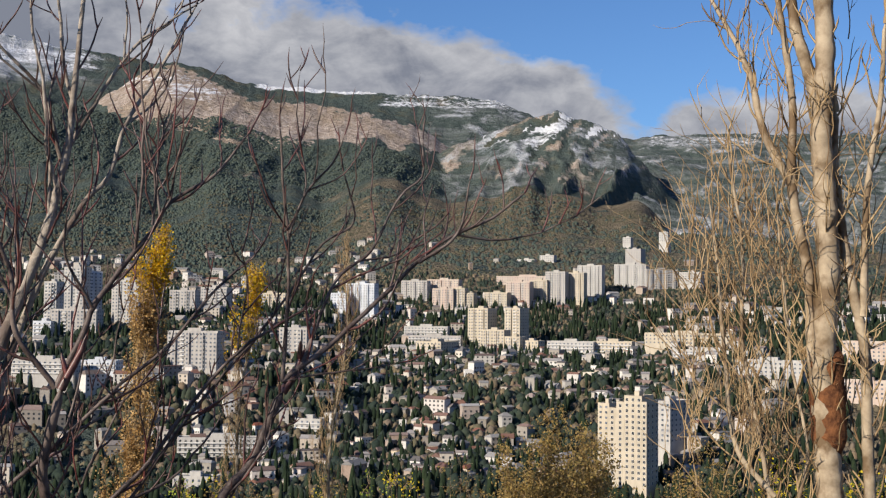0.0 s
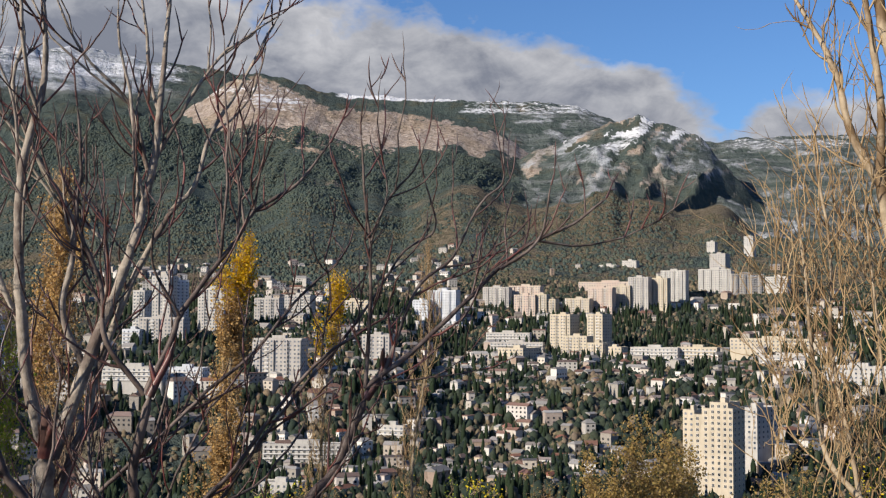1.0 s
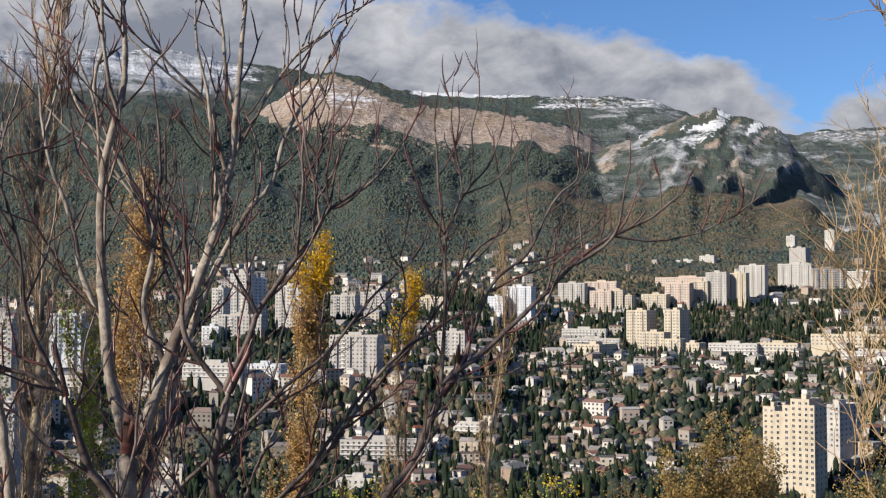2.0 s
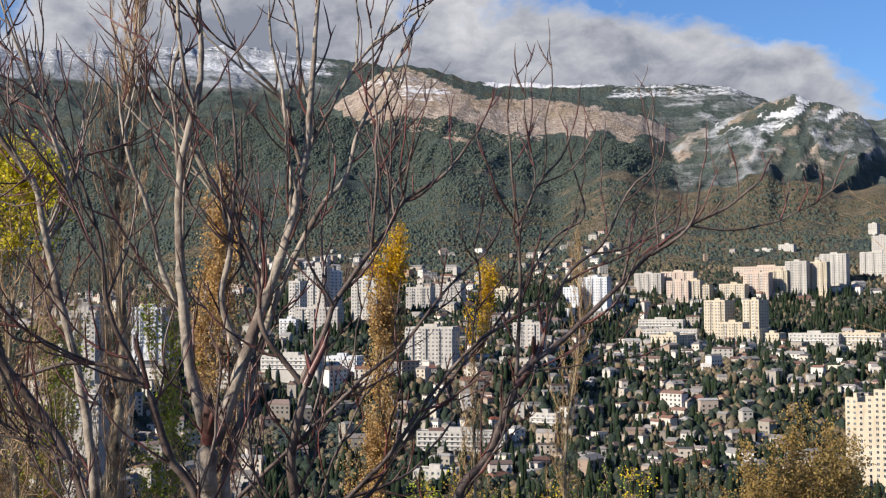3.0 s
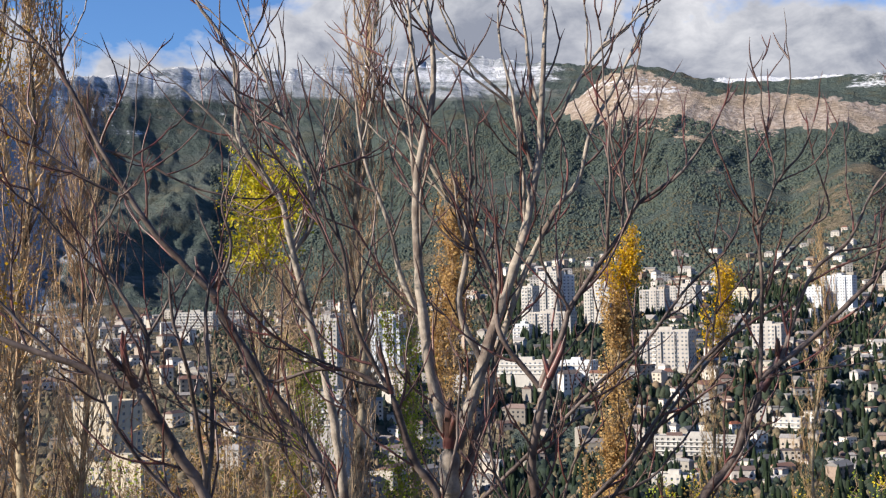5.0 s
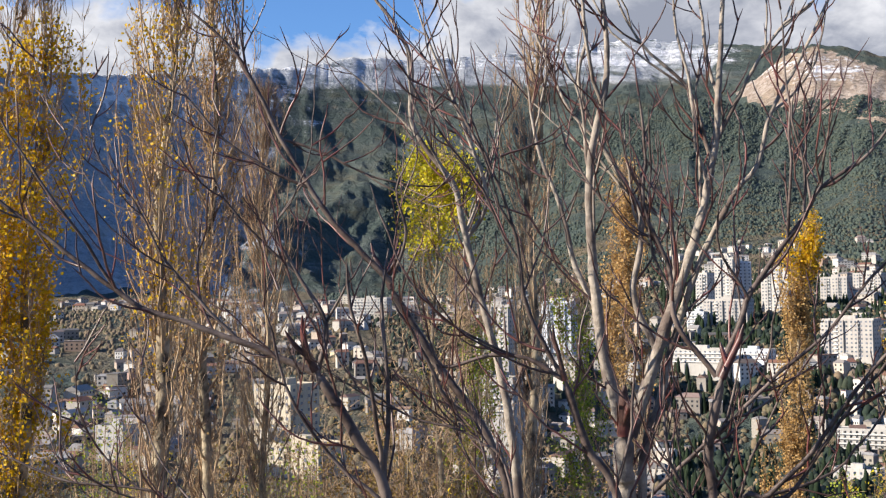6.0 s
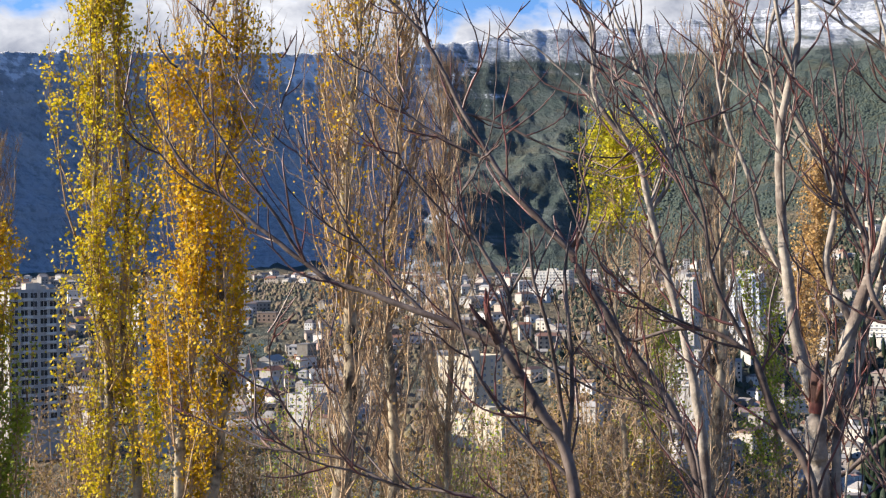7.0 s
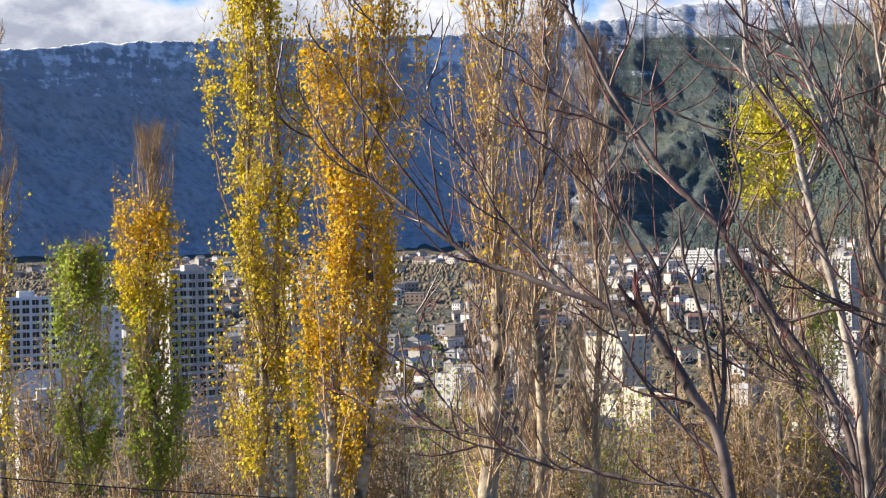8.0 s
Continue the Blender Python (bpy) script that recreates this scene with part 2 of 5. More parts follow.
class Tubes:
    """Gathers tapered, bent tubes into one mesh."""

    def __init__(self):
        self.v, self.f, self.n = [], [], 0

    def add(self, pts, radii, sides=5):
        pts = np.asarray(pts, float)
        n = len(pts)
        tan = np.empty_like(pts)
        tan[1:-1] = pts[2:] - pts[:-2]
        tan[0], tan[-1] = pts[1] - pts[0], pts[-1] - pts[-2]
        a = np.stack([0.1 * tan[:, 1] - 0.9 * tan[:, 2], 0.3 * tan[:, 2] - 0.1 * tan[:, 0], 0.9 * tan[:, 0] - 0.3 * tan[:, 1]], 1)
        a /= np.sqrt((a * a).sum(1, keepdims=True)) + 1e-9
        t = tan / (np.sqrt((tan * tan).sum(1, keepdims=True)) + 1e-9)
        b = np.stack([t[:, 1] * a[:, 2] - t[:, 2] * a[:, 1], t[:, 2] * a[:, 0] - t[:, 0] * a[:, 2], t[:, 0] * a[:, 1] - t[:, 1] * a[:, 0]], 1)
        if (n, sides) not in RINGS:
            ang = np.arange(sides) * 2 * np.pi / sides
            i, j = np.meshgrid(np.arange(n - 1), np.arange(sides), indexing="ij")
            j2 = (j + 1) % sides
            RINGS[n, sides] = (np.cos(ang)[None, :, None], np.sin(ang)[None, :, None],
                               np.stack([i * sides + j, i * sides + j2, (i + 1) * sides + j2, (i + 1) * sides + j], -1).reshape(-1, 4))
        c, s, quads = RINGS[n, sides]
        r = np.array(radii, float)
        r[-1] *= 0.3
        self.v.append((pts[:, None, :] + (a[:, None, :] * c + b[:, None, :] * s) * r[:, None, None]).reshape(-1, 3))
        self.f.append(quads + self.n)
        self.n += n * sides

    def mesh(self, name, mat):
        return raw_mesh(name, np.concatenate(self.v), np.concatenate(self.f), mat, True)


def smooth_line(ctrl, step):
    """A Catmull-Rom line through the control points, in steps of about that length."""
    c = [np.array(p, float) for p in ctrl]
    c = [2 * c[0] - c[1]] + c + [2 * c[-1] - c[-2]]
    out = []
    for i in range(1, len(c) - 2):
        n = max(2, int(np.linalg.norm(c[i + 1] - c[i]) / step))
        for k in range(n):
            t = k / n
            out.append(0.5 * (2 * c[i] + (c[i + 1] - c[i - 1]) * t + (2 * c[i - 1] - 5 * c[i] + 4 * c[i + 1] - c[i + 2]) * t * t
                              + (3 * c[i] - c[i - 1] - 3 * c[i + 1] + c[i + 2]) * t ** 3))
    out.append(c[-2])
    return np.array(out)


class Leaves:
    """Gathers small folded leaves into one mesh."""

    def __init__(self, rng):
        self.p, self.s, self.rng = [], [], rng

    def add(self, p, size):
        self.p.append(p)
        self.s.append(size)

    def mesh(self, name, mat):
        g, n = self.rng, len(self.p)
        p, size = np.array(self.p), np.array(self.s)[:, None]
        d = g.normal(size=(n, 3)) - np.array([0, 0, 0.5])
        d /= np.linalg.norm(d, axis=1, keepdims=True)
        s = np.cross(d, g.normal(size=(n, 3)))
        s /= np.maximum(np.linalg.norm(s, axis=1, keepdims=True), 1e-6)
        up = np.cross(d, s) * 0.12
        v = np.stack([p, p + (d * 0.45 + s * 0.42 + up) * size, p + d * size, p + (d * 0.45 - s * 0.42 + up) * size], 1).reshape(-1, 3)
        k = np.arange(n)[:, None] * 4
        f = np.concatenate([k, k + 1, k + 2, k, k + 2, k + 3], 1).reshape(-1, 3)
        return raw_mesh(name, v, f, mat)


# ---- ground and mountains ----
R_STOPS = [0, 6, 15, 60, 200, 440, 660, 790, 870, 950, 1050, 1180, 1250, 1450, 1520, 1600, 1850, 2000, 2600, 3000, 5000]
H_TOWN = [-1.7, -2.8, -7, -30, -74, -99, -99, -96, -72, -56, -43, -42, -28, 3, 15, 36, 74, 108, 235, 300, 380]
H_MID = [-1.7, -2.8, -7, -30, -74, -99, -103, -99, -54, -38, -22, -4, 0, 14, 20, 30, 62, 84, 225, 300, 380]
H_WEST = [-1.7, -2.8, -7, -28, -48, -62, -66, -52, -44, -36, -26, -16, -12, -4, -2, 0, 8, 14, 30, 45, 100]
H_EAST = [-1.7, -2.8, -7, -30, -74, -99, -96, -76, -54, -44, -30, -14, -8, 6, 16, 34, 72, 95, 130, 70, 100]


def sstep(a, b, x):
    t = np.clip((x - a) / (b - a), 0, 1)
    return t * t * (3 - 2 * t)


TABLES = {}


def table(seed, octave):
    if (seed, octave) not in TABLES:
        TABLES[seed, octave] = np.random.RandomState(seed * 17 + octave).rand(256, 256)
    return TABLES[seed, octave]


def fbm(x, y, seed, octaves=5, ridged=False):
    """Value noise summed over octaves; x and y are arrays."""
    total, amp, norm = 0.0, 1.0, 0.0
    for o in range(octaves):
        tab = table(seed, o)
        xi, yi = np.floor(x).astype(int), np.floor(y).astype(int)
        u, v = x - xi, y - yi
        u, v = u * u * (3 - 2 * u), v * v * (3 - 2 * v)
        a, b = tab[xi % 256, yi % 256], tab[(xi + 1) % 256, yi % 256]
        c, d = tab[xi % 256, (yi + 1) % 256], tab[(xi + 1) % 256, (yi + 1) % 256]
        val = (a * (1 - u) + b * u) * (1 - v) + (c * (1 - u) + d * u) * v
        if ridged:
            val = 1 - np.abs(2 * val - 1)
        total, norm = total + amp * val, norm + amp
        amp, x, y = amp * 0.52, x * 2.03 + 11.3, y * 2.03 + 5.7
    return total / norm


def ground_h(a, r):
    """Height of the ground over the eye."""
    a, r = np.asarray(a, float), np.asarray(r, float)
    h1, h2, h3, h4 = (np.interp(r, R_STOPS, h) for h in (H_TOWN, H_WEST, H_EAST, H_MID))
    w, e, m = sstep(20, 33, a), sstep(-9, -13, a), sstep(3, 7, a)
    h = (h1 * (1 - m) + h4 * m) * (1 - w) * (1 - e) + h2 * w + h3 * e
    x, y = -np.sin(np.radians(a)) * r, np.cos(np.radians(a)) * r
    n = fbm(x / 260 + 50, y / 260 + 50, 3, 5) - 0.5
    h = h + (fbm(a * 0.30 + 7, a * 0 + 2.2, 77, 4) - 0.5) * 120 * np.clip((r - 1950) / 650, 0, 1)
    return h + n * np.clip((r - 40) / 900, 0, 1) * 60 * (0.15 + 0.85 * np.clip((r - 1650) / 700, 0, 1))


def sheet(name, azs, rs, hfun, maskfun, mat, scale=None):
    A, R = np.meshgrid(azs, rs, indexing="ij")
    if scale is not None:
        R = R * scale(A)
    Hh = hfun(A, R)
    X, Y = -np.sin(np.radians(A)) * R, np.cos(np.radians(A)) * R
    verts = np.stack([X, Y, Hh + EYE], -1).reshape(-1, 3)
    na, nr = len(azs), len(rs)
    i = np.arange((na - 1) * (nr - 1))
    p = (i // (nr - 1)) * nr + i % (nr - 1)
    quads = np.stack([p, p + 1, p + nr + 1, p + nr], 1)
    me = bpy.data.meshes.new(name)
    me.vertices.add(len(verts))
    me.vertices.foreach_set("co", verts.ravel())
    me.loops.add(quads.size)
    me.loops.foreach_set("vertex_index", quads.ravel().astype(np.int32))
    me.polygons.add(len(quads))
    me.polygons.foreach_set("loop_start", np.arange(0, quads.size, 4, dtype=np.int32))
    me.polygons.foreach_set("use_smooth", np.ones(len(quads), dtype=bool))
    me.update(calc_edges=True)
    me.validate()
    for key, val in maskfun(A, R, Hh).items():
        at = me.attributes.new(key, "FLOAT", "POINT")
        at.data.foreach_set("value", np.clip(val, 0, 1).ravel().astype(np.float32))
    me.materials.append(mat)
    return new(name, me)


def ground_masks(A, R, Hh):
    woods = 0.42 + 0.30 * sstep(1900, 2300, R) * sstep(-2, 6, A) - 0.25 * sstep(2050, 2500, R) * sstep(8, -2, A)
    patch = fbm(A * 0.8 + 40, R / 160, 8, 4)
    woods = woods + (patch - 0.5) * 0.9
    return {"woods": woods, "bare": 0 * A + 0.1 * (R > 2000), "rock": 0 * A, "snow": 0 * A}


az_dense = np.concatenate([np.arange(-180, -24, 6.0), np.arange(-24, 72, 0.2), np.arange(72, 180.1, 6.0)])
ground = sheet("ground", az_dense, np.concatenate([[0.0, 2, 4, 7, 11, 16, 24, 36, 52, 80, 120, 170, 230, 300, 360, 420], np.arange(480, 3101, 26.0)]),
               ground_h, ground_masks, M_HILL)
tagged(ground, "sloping ground of the town valley with scrub and woods", "ground", kind="structure")

# skylines: degrees left of +y, and the crest's height in degrees over the eye
SKY_A = [-60, -24, -16, -11.5, -8.7, -6, -3.9, -2.6, -1.2, 1.2, 3.7, 7.8, 10.4, 13, 15, 17.2, 21, 26, 30.6, 34.2, 37.3, 42, 46.5, 53.4, 58.6, 62.4, 66, 80, 120]
SKY_E = [7.5, 8.0, 8.4, 8.45, 8.3, 8.6, 9.55, 10.05, 10.3, 10.35, 10.5, 10.6, 10.8, 11.2, 11.6, 11.85, 12.2, 11.9, 11.6, 11.75, 11.35, 10.95, 10.8, 10.8, 10.5, 10.3, 9.9, 9.5, 8]
PEAK_A = [-16, -13, -12.1, -10.6, -9.6, -8.7, -8.0, -7.0, -6.2, -5.5, -4.8, -4.0, -2.5, -1, 1, 3]
PEAK_E = [3.0, 4.0, 4.7, 5.7, 7.0, 8.1, 8.8, 9.2, 9.35, 9.75, 9.45, 9.3, 8.7, 8.2, 7.3, 5.5]
DOME_A = [-4.5, -1, 0.5, 1.5, 3.0, 5.0, 8.0, 10.4, 11.8, 12.8, 13.6, 14.6, 16.2, 18.5, 22]
DOME_E = [4.6, 7.2, 8.4, 9.0, 9.5, 9.9, 10.2, 10.95, 11.35, 11.5, 11.3, 10.6, 9.6, 8.6, 6.5]
SPUR_A = [10, 14, 18, 22, 26, 30, 33, 36, 39]
SPUR_E = [7.6, 8.6, 9.4, 8.6, 6.3, 3.6, 1.8, 0.6, 0.0]


def swing(A):
    """How much nearer the western wall stands as it comes round."""
    return np.interp(A, [20, 70], [1.0, 0.52])


def face(A, R, foot, crest, r0, r1, fall):
    """A slope that climbs from its foot at r0 to a crest at r1 and falls away behind."""
    s = np.clip((R - r0) / (r1 - r0), 0, 1)
    el = foot + (crest - foot) * (s ** 0.9)
    top = r1 * np.tan(np.radians(crest))
    return np.where(R > r1, top - (R - r1) * fall, R * np.tan(np.radians(el))), s


def relief(A, R):
    x, y = -np.sin(np.radians(A)) * R, np.cos(np.radians(A)) * R
    wx = x + 220 * (fbm(x / 420 + 9, y / 420 + 9, 5, 3) - 0.5)
    wy = y + 220 * (fbm(x / 420 + 40, y / 420 + 2, 6, 3) - 0.5)
    g = fbm(wx / 560 + 60 + wy / 1500, wy / 760 + 60, 12, 7, True)
    g2 = fbm(wx / 130 + 30, wy / 150 + 30, 14, 5, True)
    return g, g2


def mountain_layers(A, R):
    k = swing(A)
    Rk = R / k
    foot = np.degrees(np.arctan2(ground_h(A, 2650.0 * k + 0 * R) - 25, 2650.0 * k))
    jag = (fbm(A * 2.3 + 20, A * 0 + 3.3, 21, 5) - 0.5) * 0.40
    g, g2 = relief(A, R)
    west, east = sstep(26, 36, A), sstep(-2, -5, A)
    out = []
    for crest, r0, r1, fall, rough in ((np.interp(A, SKY_A, SKY_E), 2660 + 640 * sstep(20, 56, A), 4450, 0.9, 2.0 + 1.2 * west), (np.interp(A, PEAK_A, PEAK_E), 2640, 3650, 0.75, 4.2),
                                       (np.interp(A, DOME_A, DOME_E), 2640, 3850, 0.30, 0.9), (np.interp(A, SPUR_A, SPUR_E), 2640, 3450, 0.5, 1.4)):
        h, s = face(A, Rk, foot, crest, r0, r1, fall)
        h = h + jag * s ** 8 * 75
        wear = np.clip(s * 4, 0, 1) * np.clip((1 - s) * 2.5, 0.04, 1)
        if np.max(rough) > 4:
            # spurs that run down aslant from the rocky peaks
            g = 0.35 * g + 0.65 * fbm(A * 0.62 + s * 2.3 + 5, s * 1.1 + A * 0.08, 15, 5, True)
            wear = wear * np.clip(s * 1.8, 0.1, 1)
        drop = wear * ((1 - g) * rough + (1 - g2) * 0.5 * np.sqrt(rough))
        out.append(h * k - drop * R * math.radians(1.0))
    low = foot - 0.8
    out[1] = np.where((A > 3) | (A < -16), -900, out[1])
    out[2] = np.where((A > 22) | (A < -4.5), -900, out[2])
    out[3] = np.where((A > 39) | (A < 10), -900, out[3])
    return np.stack(out), R * np.tan(np.radians(low))


def mountain_h(A, R):
    layers, low = mountain_layers(A, R)
    back = np.clip((R / swing(A) - 4450) / 350, 0, 1)
    h = np.maximum(layers.max(0), low) - back * 300
    return np.where(R / swing(A) < 2650, ground_h(A, R) - 30, h)


def mountain_masks(A, R, Hh):
    layers, low = mountain_layers(A, R)
    which = layers.argmax(0)
    el = np.degrees(np.arctan2(Hh, R))
    g, g2 = relief(A, R)
    wob = fbm(A * 0.9 + 3, el * 0.9 + 5, 31, 5) - 0.5
    wob2 = fbm(A * 3 + 3, el * 5 + 5, 32, 4) - 0.5
    main, peak, dome, spur = (which == 0), (which == 1), (which == 2), (which == 3)
    west = sstep(24, 30, A)
    # the bare shoulder: from its lower edge up to the dark wood along the crest
    lower = np.interp(A, [0, 3, 8, 13, 17], [7.4, 7.8, 7.9, 8.4, 9.5]) + wob * 2.2 + wob2 * 0.5
    upper = np.interp(A, [0, 2, 4, 6.3, 9.4, 11, 12.8, 14, 17], [8.5, 9.0, 9.5, 9.85, 10.0, 10.7, 11.4, 11.2, 9.6]) + wob2 * 0.5
    bare = dome * sstep(-0.15, 0.25, el - lower) * sstep(0.1, -0.25, el - upper)
    terrace = sstep(0.55, 0.95, np.sin(el * 15 + A * 0.9 + wob * 9)) * 0.42
    bare = np.clip(bare - terrace, 0, 1)
    bare = np.maximum(bare, 0.40 * sstep(4.4, 5.4, el + wob) * sstep(7.0, 6.2, el + wob) * (A > 5) * (A < 26) * (wob2 > 0.02))
    streak = fbm((el + A) * 1.5 + 60, (el - A) * 0.4 + 30, 35, 5)
    bare = np.maximum(bare, peak * 0.52 * sstep(4.6, 6.0, el + wob) * (streak > 0.58))
    rock = np.maximum(main * west * (0.12 + 0.88 * sstep(35.5, 44, A + wob * 7) + 0.2 * sstep(9.0, 10.2, el + wob)), peak * (0.08 + 0.36 * (g2 > 0.62)) * sstep(5.4, 6.8, el + wob))
    rock = np.maximum(rock, main * sstep(2.5, 0.5, A + wob * 6) * 0.40)
    rock = np.maximum(rock, main * 0.6 * sstep(15.0, 18, A) * sstep(9.6, 10.6, el))
    snow = dome * 0.48 * sstep(8.9, 10.2, el + wob2) * sstep(8.5, 11, A) * sstep(0.2, -0.3, el - upper)
    # snow lies in the gullies and on the ledges of the western wall
    gully = fbm(A * 3.1 + el * 0.5 + 7, el * 1.1 + 3, 33, 5, True) - 0.56
    ledge = fbm(A * 0.6 + 2, el * 6.0 + A * 0.4, 34, 3) - 0.5
    drift = 0.46 * sstep(6.0, 10.6, el + wob * 2.0) + (0.75 * gully + 0.40 * ledge) * sstep(5.2, 8.0, el + wob)
    snow = np.maximum(snow, main * west * np.clip(drift, 0.08, 0.60) * (0.72 + 0.28 * sstep(34, 44, A + wob * 8)))
    snow = np.maximum(snow, peak * (0.22 + 0.36 * (streak < 0.47)) * sstep(6.4, 8.4, el + wob * 1.6) + peak * 0.26 * sstep(9.1, 9.6, el))
    snow = np.maximum(snow, main * 0.52 * sstep(5.0, 3.0, A + wob * 3) * sstep(-8, -6, A) * sstep(8.9, 10.0, el))
    snow = np.maximum(snow, main * 0.46 * sstep(-9, -10, A) * sstep(6.6, 8.2, el))
    snow = np.maximum(snow, main * 0.50 * sstep(13.5, 17, A) * sstep(9.9, 11.2, el + wob))
    snow = np.maximum(snow, main * 0.72 * sstep(11, 8, A) * sstep(2, 4, A) * sstep(10.15, 10.4, el + wob * 0.4))
    woods = 0.74 + wob * 0.5 - 0.55 * sstep(5.6, 4.4, el + wob * 1.5) * (A > 4) * (A < 24)
    return {"woods": woods, "bare": bare, "rock": rock, "snow": snow}


az_mount = np.concatenate([np.arange(-60, -23, 1.5), np.arange(-23, 70, 0.12), np.arange(70, 110, 1.5)])
mountain = sheet("mountain", az_mount, np.concatenate([[2560, 2620, 2649], np.arange(2651, 4470, 12.0), np.arange(4470, 4820, 50.0)]), mountain_h, mountain_masks, M_HILL, swing)
tagged(mountain, "long mountain range with dark woods, bare shoulder and fresh snow", "mountain", kind="structure")

# ---- blocks of flats ----


class Boxes:
    """Gathers boxes into one mesh, in local metres."""

    def __init__(self):
        self.v, self.f = [], []

    def add(self, x0, x1, y0, y1, z0, z1):
        k = len(self.v)
        self.v += [(x0, y0, z0), (x1, y0, z0), (x1, y1, z0), (x0, y1, z0), (x0, y0, z1), (x1, y0, z1), (x1, y1, z1), (x0, y1, z1)]
        self.f += [(k, k + 3, k + 2, k + 1), (k + 4, k + 5, k + 6, k + 7), (k, k + 1, k + 5, k + 4), (k + 1, k + 2, k + 6, k + 5), (k + 2, k + 3, k + 7, k + 6), (k + 3, k, k + 4, k + 7)]

    def mesh(self, name, mat):
        return mesh_of(name, self.v, self.f, mat)


WINDOW = {}


def window_mesh(w, h):
    """Frame and pane meshes, shared by all windows of that size; the frame is one casting with a mullion."""
    key = (round(w, 1), round(h, 1))
    if key not in WINDOW:
        t = 0.10
        xs, zs = (-w / 2 - t, -w / 2, -0.05, 0.05, w / 2, w / 2 + t), (-t, 0, h, h + t)
        solid = {(i, k) for i in range(5) for k in range(3)} - {(1, 1), (3, 1)}
        v = [(x, y, z) for y in (-0.09, 0.05) for z in zs for x in xs]
        f = []
        for i, k in sorted(solid):
            a, b, c, d = k * 6 + i, k * 6 + i + 1, (k + 1) * 6 + i + 1, (k + 1) * 6 + i
            f.append((a, b, c, d))
            for p, q, n in ((b, a, (i, k - 1)), (c, b, (i + 1, k)), (d, c, (i, k + 1)), (a, d, (i - 1, k))):
                if n not in solid:
                    f.append((p, q, q + 24, p + 24))
        pane = Boxes()
        pane.add(-w / 2, w / 2, -0.04, 0.04, 0, h)
        WINDOW[key] = mesh_of("window", v, f, P_BAND), pane.mesh("pane", M_GLASS)
    return WINDOW[key]


def add_window(root, w, h, m):
    frame_mesh, pane_mesh = window_mesh(w, h)
    ob = part("window", frame_mesh, root)
    ob.matrix_local = m
    part("pane", pane_mesh, ob)


